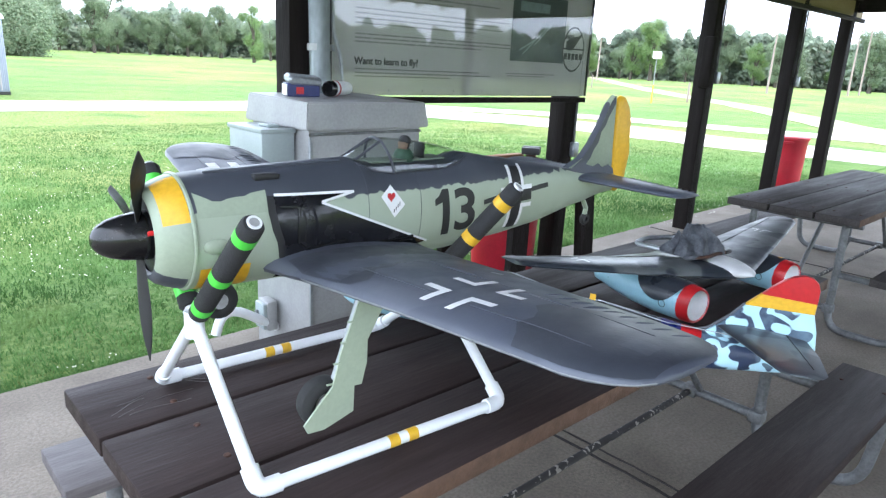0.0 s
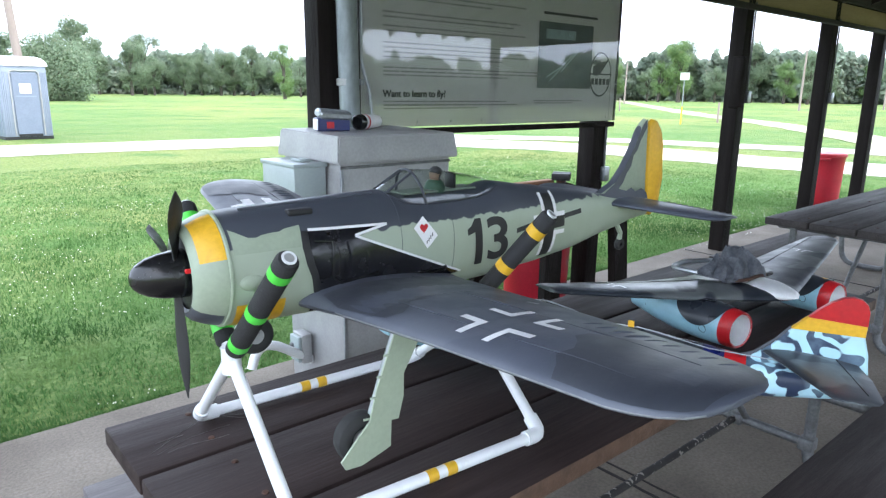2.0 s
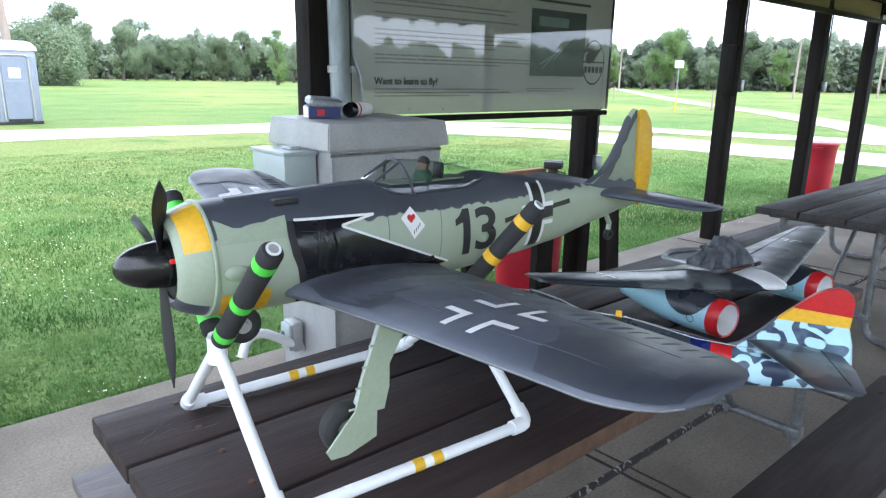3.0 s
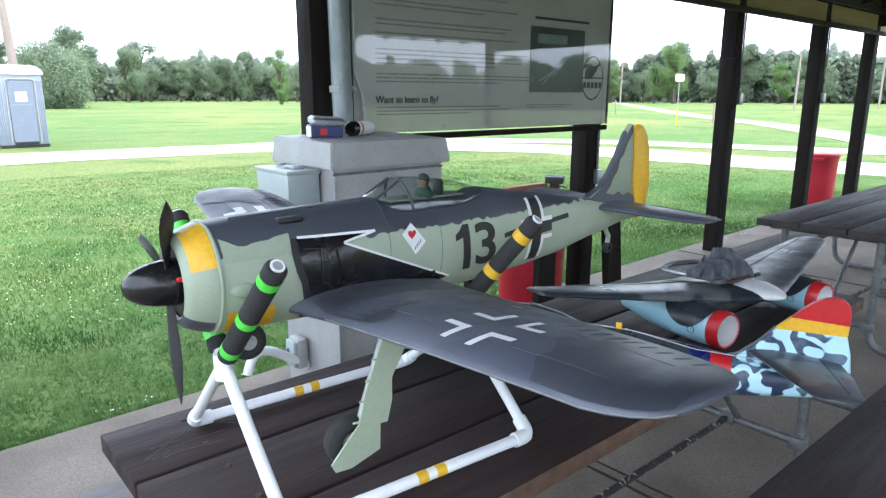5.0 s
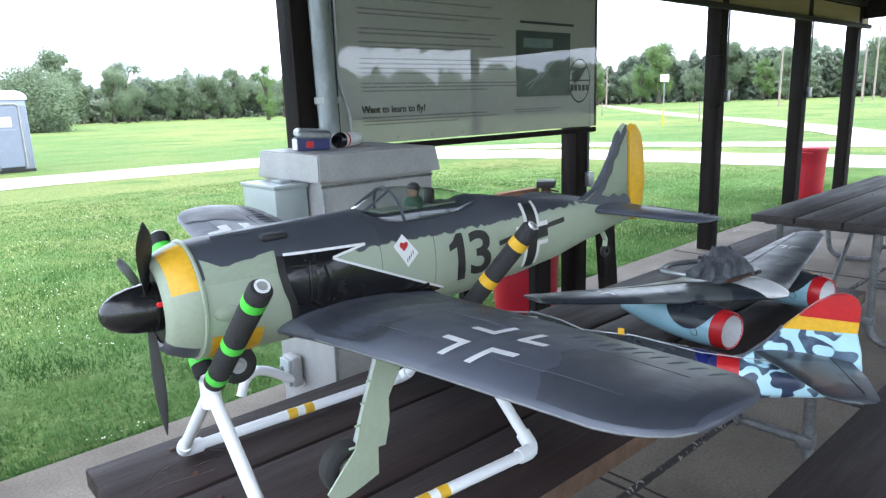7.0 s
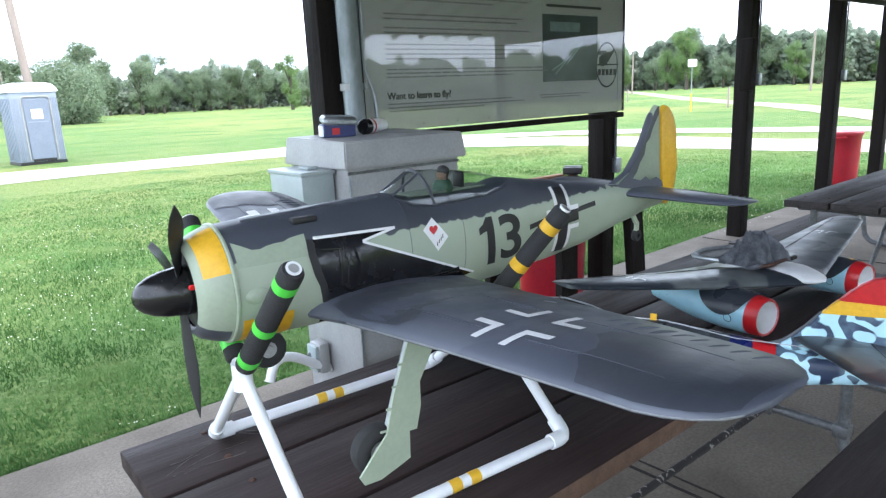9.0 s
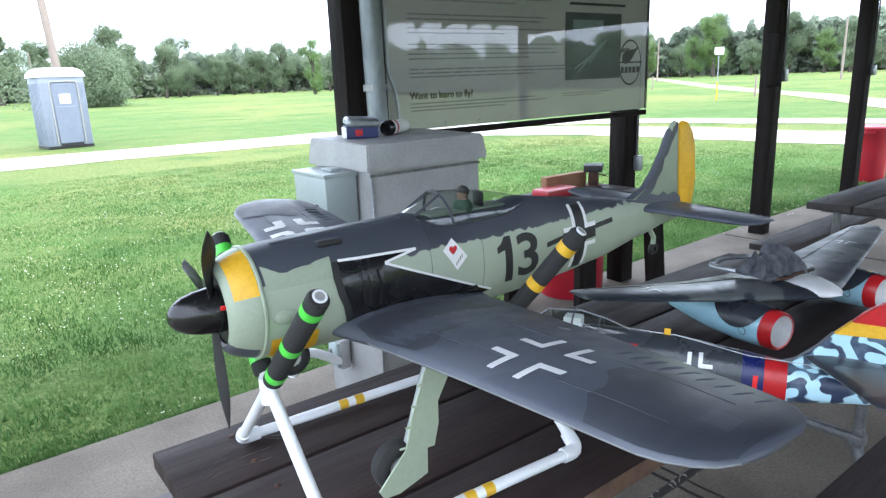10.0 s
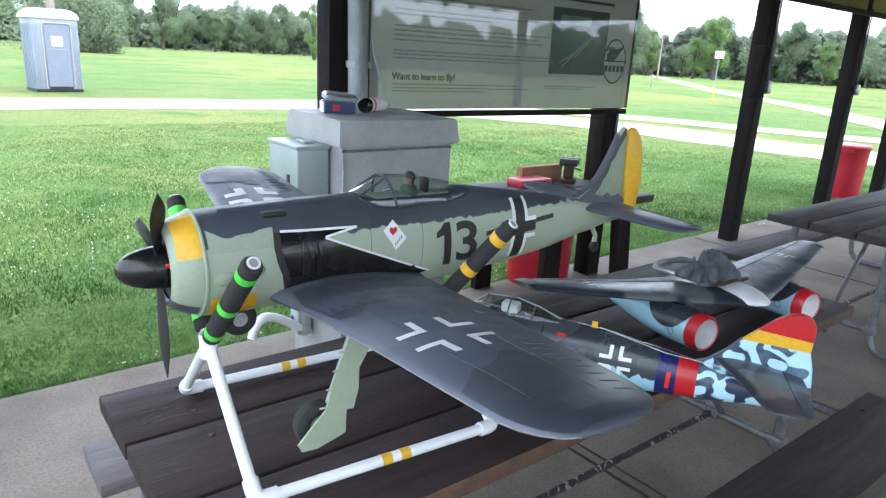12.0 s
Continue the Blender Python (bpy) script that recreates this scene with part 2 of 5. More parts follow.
def side_split(name, low, high, height, wave, rough=0.42):
    """Pale sides under a dark spine, with a wavy painted edge at a given height."""
    m, n, l, s = nodes_of(name, rough)
    v = coords(n, l)
    sep = n.new("ShaderNodeSeparateXYZ")
    l.new(v, sep.inputs[0])
    x1 = n.new("ShaderNodeMapping")
    x1.inputs["Scale"].default_value = (1, 0.15, 0.15)
    l.new(v, x1.inputs[0])
    f = noisy(n, l, x1.outputs[0], 42, 1.0, 0.25, 0.75)
    k = n.new("ShaderNodeMath")
    k.operation = "MULTIPLY_ADD"
    k.inputs[1].default_value, k.inputs[2].default_value = wave, height - wave * 0.5
    l.new(f, k.inputs[0])
    d = n.new("ShaderNodeMath")
    d.operation = "SUBTRACT"
    l.new(sep.outputs[2], d.inputs[0])
    l.new(k.outputs[0], d.inputs[1])
    e = n.new("ShaderNodeMapRange")
    e.inputs[1].default_value, e.inputs[2].default_value = -0.0012, 0.0012
    l.new(d.outputs[0], e.inputs[0])
    g = noisy(n, l, v, 10, 5, 0.4, 0.75)
    g2 = n.new("ShaderNodeMath")
    g2.operation = "MULTIPLY"
    g2.inputs[1].default_value = 0.3
    l.new(g, g2.inputs[0])
    lo = mixer(n, l, g2.outputs[0], low, tuple(x * 0.72 for x in low))
    hi = mixer(n, l, g2.outputs[0], high, tuple(x * 1.6 for x in high))
    l.new(mixer(n, l, e.outputs[0], lo, hi), s.inputs["Base Color"])
    r = n.new("ShaderNodeMapRange")
    r.inputs[3].default_value, r.inputs[4].default_value = rough - 0.06, rough + 0.14
    l.new(g, r.inputs[0])
    l.new(r.outputs[0], s.inputs["Roughness"])
    bump(n, l, s, noisy(n, l, v, 160, 3), 0.08, 0.001)
    return m


M_FUSELAGE = side_split("green_sides_dark_spine", (0.35, 0.405, 0.31), (0.052, 0.058, 0.072), 0.053, 0.012)


def grass_ground():
    m, n, l, s = nodes_of("grass", 0.9, spec=0.2)
    v = coords(n, l)
    a = mixer(n, l, noisy(n, l, v, 0.22, 5), (0.105, 0.222, 0.060), (0.220, 0.282, 0.086))
    b = mixer(n, l, noisy(n, l, v, 1.6, 6, 0.45, 0.75), a, (0.255, 0.29, 0.115))
    b = mixer(n, l, noisy(n, l, v, 0.06, 6, 0.44, 0.62), b, (0.36, 0.33, 0.115))
    b = mixer(n, l, noisy(n, l, v, 0.35, 6, 0.52, 0.66), b, (0.105, 0.205, 0.055))
    c = mixer(n, l, noisy(n, l, v, 22, 6, 0.3, 0.7), b, (0.075, 0.15, 0.035))
    l.new(c, s.inputs["Base Color"])
    bump(n, l, s, noisy(n, l, v, 35, 8, 0.2, 0.8), 0.9, 0.05)
    return m


def blades_mat(name, a, b, through_light=0.4):
    m, n, l, s = nodes_of(name, 0.7, spec=0.2)
    g = n.new("ShaderNodeNewGeometry")
    c = mixer(n, l, g.outputs["Random Per Island"], a, b)
    c = mixer(n, l, noisy(n, l, coords(n, l), 0.5, 4), c, tuple(x * 0.65 for x in a))
    c = mixer(n, l, noisy(n, l, coords(n, l), 1.3, 3, 0.55, 0.8), c, (b[0] * 1.25, b[1] * 0.95, b[2]))
    l.new(c, s.inputs["Base Color"])
    tl = n.new("ShaderNodeBsdfTranslucent")
    l.new(c, tl.inputs["Color"])
    mx = n.new("ShaderNodeMixShader")
    mx.inputs[0].default_value = through_light
    l.new(s.outputs[0], mx.inputs[1])
    l.new(tl.outputs[0], mx.inputs[2])
    l.new(mx.outputs[0], n["Material Output"].inputs[0])
    return m


M_GRASS = grass_ground()
M_BLADES = blades_mat("grass_blades", (0.078, 0.178, 0.044), (0.235, 0.390, 0.138))
# Distance haze is put into the next two leaf colours, lifted pale and bluish.
M_LEAFHAZE = blades_mat("leaves", (0.21, 0.285, 0.18), (0.31, 0.385, 0.25), 0.5)
M_WOODHAZE = blades_mat("hazed_wood_leaves", (0.29, 0.36, 0.28), (0.40, 0.47, 0.36), 0.6)
M_LEAFLIGHT = blades_mat("light_leaves", (0.19, 0.30, 0.12), (0.29, 0.41, 0.18), 0.5)
M_CLOVER = surface("clover_flower", (0.75, 0.74, 0.62), (0.6, 0.58, 0.45), 0.9)


# ---- mesh helpers ----
def finish(name, bm, material, parent=None, smooth=True, angle=40):
    me = bpy.data.meshes.new(name)
    bmesh.ops.recalc_face_normals(bm, faces=bm.faces)
    bm.to_mesh(me)
    bm.free()
    for mt in material if isinstance(material, (list, tuple)) else [material]:
        me.materials.append(mt)
    if smooth:
        me.polygons.foreach_set("use_smooth", [True] * len(me.polygons))
        me.set_sharp_from_angle(angle=radians(angle))
    ob = new(name, me)
    ob.parent = parent
    return ob


def part(name, bm, material, parent, label="", smooth=True, angle=40):
    ob = finish(name, bm, material, parent, smooth, angle)
    if label:
        ob["label"] = label
    return ob


def thing(name, m, label, category, group=""):
    ob = new(name)
    ob.empty_display_size = 0.1
    ob.matrix_basis = m
    return tagged(ob, label, category, group)


def block(sx, sy, sz, x=0, y=0, z=0, bevel=0.0, seg=1, bm=None, m=None):
    """A bevelled block; x, y its centre, z its underside."""
    tmp = bmesh.new()
    bmesh.ops.create_cube(tmp, size=1)
    bmesh.ops.scale(tmp, vec=(sx, sy, sz), verts=tmp.verts)
    bmesh.ops.translate(tmp, vec=(x, y, z + sz / 2), verts=tmp.verts)
    if bevel:
        bmesh.ops.bevel(tmp, geom=tmp.edges, offset=bevel, segments=seg, affect="EDGES", profile=0.5)
    if m:
        bmesh.ops.transform(tmp, matrix=m, verts=tmp.verts)
    if bm is None:
        return tmp
    me = bpy.data.meshes.new("join")
    tmp.to_mesh(me)
    tmp.free()
    bm.from_mesh(me)
    bpy.data.meshes.remove(me)
    return bm


def rings(sections, bm=None, close=True, caps=True):
    """Skin a list of rings of points."""
    bm = bm or bmesh.new()
    rows = [[bm.verts.new(p) for p in s] for s in sections]
    k = len(rows[0])
    for a, b in zip(rows, rows[1:]):
        for i in range(k if close else k - 1):
            j = (i + 1) % k
            bm.faces.new((a[i], a[j], b[j], b[i]))
    if caps:
        bm.faces.new(rows[0])
        bm.faces.new(rows[-1])
    return bm


def lathe(profile, seg=32, bm=None, caps=True, axis="x"):
    out = []
    for t, r in profile:
        ring = []
        for i in range(seg):
            a = 2 * math.pi * i / seg
            c, s = r * math.cos(a), r * math.sin(a)
            ring.append((t, c, s) if axis == "x" else (c, s, t))
        out.append(ring)
    return rings(out, bm, True, caps)


def sweep(path, radius, seg=14, bm=None, caps=True):
    """A round pipe through a list of points; radius may be a list."""
    pts = [Vector(p) for p in path]
    rad = radius if isinstance(radius, (list, tuple)) else [radius] * len(pts)
    up = None
    out = []
    for i, p in enumerate(pts):
        d = (pts[min(i + 1, len(pts) - 1)] - pts[max(i - 1, 0)]).normalized()
        if up is None:
            up = d.orthogonal().normalized()
        up = (up - d * up.dot(d)).normalized()
        side = d.cross(up)
        out.append([p + rad[i] * (math.cos(2 * math.pi * k / seg) * up + math.sin(2 * math.pi * k / seg) * side) for k in range(seg)])
    return rings(out, bm, True, caps)


def arc_path(points, bend, steps=5):
    """A polyline with its corners rounded."""
    pts = [Vector(p) for p in points]
    out = [pts[0]]
    for a, b, c in zip(pts, pts[1:], pts[2:]):
        u, v = (a - b).normalized() * bend, (c - b).normalized() * bend
        for k in range(steps + 1):
            t = k / steps
            out.append((1 - t) ** 2 * (b + u) + 2 * t * (1 - t) * b + t * t * (b + v))
    return out + [pts[-1]]


def lerp_table(table, t):
    for a, b in zip(table, table[1:]):
        if t <= b[0]:
            k = max((t - a[0]) / (b[0] - a[0]), 0)
            k = k * k * (3 - 2 * k) * 0.4 + k * 0.6
            return [p + (q - p) * k for p, q in zip(a[1:], b[1:])]
    return list(table[-1][1:])


# ---- the setting ----
def flat_sheet(name, outline, z, material, label, thick=0.0):
    bm = bmesh.new()
    vs = [bm.verts.new((x, y, z)) for x, y in outline]
    f = bm.faces.new(vs)
    if thick:
        ex = bmesh.ops.extrude_face_region(bm, geom=[f])
        bmesh.ops.translate(bm, vec=(0, 0, -thick), verts=[v for v in ex["geom"] if isinstance(v, bmesh.types.BMVert)])
    return tagged(finish(name, bm, material, smooth=False), label, name, kind="structure")


flat_sheet("ground", [(-900, -900), (900, -900), (900, 900), (-900, 900)], -0.035, M_GRASS, "mown green lawn reaching to the trees")


def ribbon(name, mid, widths, z, label, material=M_GRAVEL):
    """A gravel strip along a smooth line with an uneven edge."""
    src = [Vector((x, y, 0)) for x, y in mid]
    src = [src[0] * 2 - src[1]] + src + [src[-1] * 2 - src[-2]]
    pts = []
    for a, b, c, d in zip(src, src[1:], src[2:], src[3:]):
        for k in range(8):
            t = k / 8
            pts.append(0.5 * (2 * b + (c - a) * t + (2 * a - 5 * b + 4 * c - d) * t * t + (3 * b - a - 3 * c + d) * t ** 3))
    pts.append(src[-2])
    rnd = random.Random(4)
    fine = []
    for a, b in zip(pts, pts[1:]):
        k = max(int((b - a).length / 1.2), 1)
        fine += [a + (b - a) * i / k for i in range(k)]
    fine.append(pts[-1])
    bm = bmesh.new()
    last = None
    for i, p in enumerate(fine):
        d = (fine[min(i + 1, len(fine) - 1)] - fine[max(i - 1, 0)]).normalized()
        s = Vector((-d.y, d.x, 0))
        w = widths[0] + (widths[1] - widths[0]) * i / len(fine)
        pair = [bm.verts.new(p + s * (w / 2 + rnd.uniform(-0.13, 0.13)) + Vector((0, 0, z))), bm.verts.new(p - s * (w / 2 + rnd.uniform(-0.13, 0.13)) + Vector((0, 0, z)))]
        if last:
            bm.faces.new((last[0], last[1], pair[1], pair[0]))
        last = pair
    me = bpy.data.meshes.new(name)
    bm.to_mesh(me)
    bm.free()
    me.materials.append(material)
    ob = tagged(new(name, me), label, "road", kind="structure")
    return ob


ribbon("road", [(-60, 21.3), (-10, 21.1), (9, 20.5), (14.5, 18.4), (17.6, 14), (18.2, 9), (19.5, 3), (24, -8)], (4.1, 2.6), -0.024, "pale gravel drive curving round the shelter")
ribbon("road_2", [(21.0, -2), (23.5, 6.0), (28.5, 9.2), (40, 18.2), (60, 36), (130, 92)], (2.2, 2.2), -0.016, "grassed-over gravel road leading to the far trees", M_GRAVELDULL)
ribbon("road_3", [(0, 21.2), (9, 20.9), (15.5, 20.2), (20.5, 16.0), (22.5, 11.0), (24.0, 7.0)], (2.2, 2.0), -0.020, "pale gravel turning lane beside the drive")

EDGE = [(-7, 4.6), (2.5, 4.87), (6, 4.98), (9.3, 5.06), (13.6, 5.1)]
flat_sheet("pavement", [(-7, -2.6), (13.6, -2.6)] + EDGE[::-1], 0.0, M_CONCRETE, "stained brown-grey concrete slab of the shelter", 0.14)


def floor_joint(name, a, b, w, label):
    bm = bmesh.new()
    a, b = Vector((*a, 0)), Vector((*b, 0))
    n = int((b - a).length / 0.06)
    s = (b - a).normalized().cross(Vector((0, 0, 1)))
    rnd = random.Random(9)
    last = None
    for i in range(n + 1):
        p = a + (b - a) * i / n
        o = [p + s * (w / 2 + rnd.uniform(-0.004, 0.004)), p - s * (w / 2 + rnd.uniform(-0.004, 0.004))]
        cur = [bm.verts.new((o[0].x, o[0].y, 0.004)), bm.verts.new((o[1].x, o[1].y, 0.004)), bm.verts.new((o[1].x, o[1].y, -0.01)), bm.verts.new((o[0].x, o[0].y, -0.01))]
        if last:
            for k in range(4):
                bm.faces.new((last[k], last[(k + 1) % 4], cur[(k + 1) % 4], cur[k]))
        last = cur
    return tagged(finish(name, bm, M_CRACK, smooth=False), label, "joint", kind="structure")


floor_joint("trim", (4.47, -2.4), (4.47, 4.9), 0.007, "faint tooled edge beside the slab joint")
floor_joint("trim", (4.41, -2.4), (4.41, 4.9), 0.012, "thin saw-cut joint across the slab")
floor_joint("trim", (8.3, -2.4), (8.3, 5.0), 0.012, "thin saw-cut joint across the slab")

# posts along the lawn side and the far side, beams and roof
POSTS = [(1.9, 4.79), (4.16, 4.79), (6.435, 4.79), (8.575, 4.79), (10.57, 4.79), (12.2, 4.79)]
for px, py in POSTS + [(x, -2.3) for x in (1.9, 6.4, 8.6, 12.2)]:
    top = 2.75
    bm = block(0.14, 0.14, top, px, py, 0.0, 0.007, 2)
    tagged(finish("post", bm, M_POST), "dark brown stained square timber post on the slab", "post", "shelter posts", "structure")


def beam(sx, sy, sz, x, y, z, material, label):
    tagged(finish("beam", block(sx, sy, sz, x, y, z, 0.004), material), label, "beam", kind="structure")


beam(10.9, 0.045, 0.05, 7.05, 4.70, 2.245, M_BEAM, "dark brown lower edge beam along the eave")
beam(10.9, 0.03, 0.20, 7.05, 4.735, 2.29, M_TAN, "tan fascia board under the eave")
beam(10.9, 0.045, 0.14, 7.05, 4.70, 2.50, M_BEAM, "dark brown upper beam along the eave")
beam(0.045, 7.3, 0.24, 12.29, 1.2, 2.36, M_BEAM, "dark brown end beam of the shelter")
beam(10.9, 0.05, 0.2, 7.05, -2.3, 2.58, M_BEAM, "dark brown beam on the rear side")

# Added panel: closes the gable so the notice board reflects no sky there.
bm = bmesh.new()
tri = [bm.verts.new(p) for p in ((12.40, -2.9, 2.62), (12.40, 5.1, 2.55), (12.40, 1.2, 3.88))]
face = bm.faces.new(tri)
ex = bmesh.ops.extrude_face_region(bm, geom=[face])
bmesh.ops.translate(bm, vec=(0.03, 0, 0), verts=[v for v in ex["geom"] if isinstance(v, bmesh.types.BMVert)])
tagged(finish("wall_added_gable", bm, M_BEAM, smooth=False), "added dark gable panel keeping sky out of the board reflection", "gable", kind="structure")


def roof():
    bm = bmesh.new()
    for y0, z0, y1, z1 in ((5.25, 2.50, 1.2, 3.9), (-3.2, 2.62, 1.2, 3.9)):
        a = [(1.45, y0, z0), (13.0, y0, z0), (13.0, y1, z1), (1.45, y1, z1)]
        low = [bm.verts.new(p) for p in a]
        high = [bm.verts.new((x, y, z + 0.08)) for x, y, z in a]
        bm.faces.new(low)
        bm.faces.new(high)
        for i in range(4):
            bm.faces.new((low[i], low[(i + 1) % 4], high[(i + 1) % 4], high[i]))
    tagged(finish("ceiling", bm, M_DECK, smooth=False), "dark stained roof decking of the shelter", "ceiling", kind="structure")
    bm = bmesh.new()
    for i in range(17):
        x = 1.65 + i * 0.65
        for y0, z0 in ((5.15, 2.51), (-3.1, 2.63)):
            n = Vector((0, 1.2 - y0, 3.9 - z0))
            m = Matrix.Translation((x, (y0 + 1.2) / 2, (z0 + 3.9) / 2 - 0.075)) @ Matrix.Rotation(math.atan2(n.z, n.y), 4, "X")
            block(0.04, n.length - 0.1, 0.13, 0, 0, -0.065, bm=bm, m=m)
    tagged(finish("trim", bm, M_BEAM, smooth=False), "row of dark roof rafters", "rafter", kind="structure")


roof()


# ---- picnic tables ----
def picnic_table(m, length, plank_mat, bench_mat, label):
    t = thing("picnic_table", m, label, "picnic table", "picnic tables")
    rnd = random.Random(5)
    for i, (y, width) in enumerate(((0.2635, 0.252), (0.0, 0.252), (-0.256, 0.240))):
        bm = block(length, width, 0.045, length / 2 + rnd.uniform(-0.004, 0.004), y, 0.705, 0.005, 2)
        for f in bm.faces:
            if f.normal.y < -0.9 and i == 2:
                f.material_index = 1
        ob = part("tabletop_plank", bm, [plank_mat, M_PLANKEND], t)
        for x in (0.17, length / 2, length - 0.17):
            for dy in (-0.07, 0.07):
                bm = lathe([(0.750, 0.0075), (0.7525, 0.0065), (0.7535, 0.003)], 10, axis="z")
                bmesh.ops.translate(bm, vec=(x, y + dy, 0), verts=bm.verts)
                part("bolt", bm, M_RUST, ob)
    for s in (-1, 1):
        ob = part("bench_plank", block(length + 0.012, 0.24, 0.042, length / 2 + 0.004, s * 0.605, 0.39, 0.005, 2), bench_mat if s > 0 else plank_mat, t)
        for x in (0.17, length - 0.17):
            for dy in (-0.07, 0.07):
                bm = lathe([(0.432, 0.0075), (0.4345, 0.0065), (0.4355, 0.003)], 10, axis="z")
                bmesh.ops.translate(bm, vec=(x, s * 0.605 + dy, 0), verts=bm.verts)
                part("bolt", bm, M_RUST, ob)
    for x in (0.16, length - 0.16):
        part("cross_bar", sweep([(x, -0.36, 0.686), (x, 0.36, 0.686)], 0.019), M_RUSTY, t)
        part("low_bar", sweep([(x, -0.27, 0.155), (x, 0.27, 0.155)], 0.019), M_RUSTY, t)
        part("bench_bar", sweep([(x, -0.69, 0.371), (x, -0.27, 0.371)], 0.019), M_RUSTY, t)
        part("bench_bar", sweep([(x, 0.27, 0.371), (x, 0.69, 0.371)], 0.019), M_RUSTY, t)
        for s in (-1, 1):
            part("leg", sweep(arc_path([(x, s * 0.27, 0.69), (x, s * 0.272, 0.024), (x, s * 0.66, 0.024), (x, s * 0.70, 0.372)], 0.12, 7), 0.022), M_RUSTY, t)
            part("clamp", block(0.062, 0.058, 0.052, x, s * 0.268, 0.129, 0.008, 2), M_RUSTY, t)
        part("clamp", block(0.058, 0.062, 0.050, x, 0.02, 0.130, 0.008, 2), M_RUSTY, t)
        inward = 0.50 if x < 1 else -0.50
        part("brace", sweep([(x, -0.02, 0.165), (x + inward, -0.02, 0.69)], 0.014), M_RUSTY, t)
    part("stretcher", sweep([(0.16, 0.02, 0.155), (length - 0.16, 0.02, 0.155)], 0.0135), M_CHIPPED, t, "black painted pipe with chipped pale paint")
    return t


picnic_table(pose(2.634, 2.82, 0), 2.51, M_PLANK, M_BENCHWOOD, "dark brown planked picnic table with galvanised pipe legs")
picnic_table(pose(6.55, 3.11, 0, 0, 0, 0.3), 2.51, M_GREYPLANK, M_GREYPLANK, "weathered grey-brown picnic table with pipe legs on the slab")


t = thing("scratches", pose(2.64, 2.815, 0.7502), "pale scratch marks worn into the tabletop paint", "scratches")
for k, (x0, y0, x1, y1) in enumerate(((0.05, 0.20, 0.22, 0.235), (0.07, 0.185, 0.20, 0.20), (0.20, 0.30, 0.27, 0.245), (0.215, 0.31, 0.285, 0.25), (0.06, 0.26, 0.16, 0.27), (0.04, 0.225, 0.12, 0.24))):
    pts = [(x0 + (x1 - x0) * i / 6, y0 + (y1 - y0) * i / 6 + 0.012 * math.sin(i * 0.6 + k), 0.0002) for i in range(7)]
    part("scratch", sweep(pts, 0.0005, 4), M_BENCHWOOD, t)


# ---- work bench, vise and bins by the second post ----
def work_bench():
    t = thing("work_bench", pose(5.81, 4.62, 0), "low dark timber work bench against the post", "work bench")
    for y in (-0.315, -0.105, 0.105, 0.315):
        part("top_plank", block(1.08, 0.202, 0.05, 0.0, y, 0.70, 0.005, 2), M_GREYPLANK, t)
    for x, tilt in ((-0.36, 0), (0.40, -7)):
        for y in (-0.32, 0.32):
            part("leg", block(0.15, 0.06, 0.70, 0, 0, 0.0, 0.005, m=pose(x, y, 0, 0, tilt, 0)), M_POST, t)
    part("rail", block(0.9, 0.045, 0.12, 0, 0.37, 0.57, 0.004), M_POST, t)
    return t


work_bench()


def bench_vise():
    t = thing("bench_vise", pose(6.12, 4.80, 0.75, 0, 0, 35), "rusty bench vise with black jaws bolted to the bench", "vise")
    part("base", block(0.14, 0.11, 0.03, 0, 0, 0, 0.008, 2), M_RUST, t)
    part("body", block(0.09, 0.07, 0.10, 0, 0, 0.03, 0.015, 2), M_RUST, t)
    part("jaw", block(0.055, 0.13, 0.05, -0.05, 0, 0.13, 0.006, 2), M_BLACKM, t)
    part("jaw", block(0.055, 0.13, 0.05, 0.035, 0, 0.13, 0.006, 2), M_BLACKM, t)
    part("screw", sweep([(-0.02, 0, 0.09), (0.18, 0, 0.09)], 0.013), M_RUST, t)
    part("handle", sweep([(0.17, -0.08, 0.07), (0.17, 0.08, 0.11)], 0.006), M_RUST, t)


bench_vise()
tagged(finish("wood_block", block(0.42, 0.06, 0.115, 5.95, 4.93, 0.75, 0.004), M_CARD), "reddish brown board standing on the work bench", "board")
tagged(finish("tool_tray", block(0.30, 0.16, 0.055, 5.74, 4.82, 0.75, 0.012, 2), M_TRASH), "shallow red tray on the work bench", "tray")


def trash_can(m, label):
    t = thing("trash_can", m, label, "trash can", "red trash cans")
    prof = [(0.0, 0.222), (0.02, 0.230), (0.40, 0.242), (0.68, 0.25), (0.70, 0.262), (0.735, 0.262), (0.74, 0.25), (0.60, 0.235), (0.04, 0.205)]
    part("bin", lathe(prof, 36, axis="z"), M_TRASH, t)
    part("rim", lathe([(0.70, 0.258), (0.705, 0.268), (0.735, 0.268), (0.742, 0.258)], 36, axis="z", caps=False), M_TRASH, t)
    part("lid", lathe([(0.738, 0.262), (0.748, 0.255), (0.755, 0.20), (0.758, 0.01)], 36, axis="z"), M_TRASH, t)
    for s in (-1, 1):
        part("handle", block(0.04, 0.13, 0.03, s * 0.275, 0, 0.66, 0.008, 2), M_TRASH, t)


trash_can(pose(5.95, 4.86, 0) @ Matrix.Diagonal((1, 1, 0.9, 1)), "round red plastic trash can under the work bench")
trash_can(pose(12.55, 5.35, -0.03, 0, 0, 20), "round red plastic trash can beside the corner post")


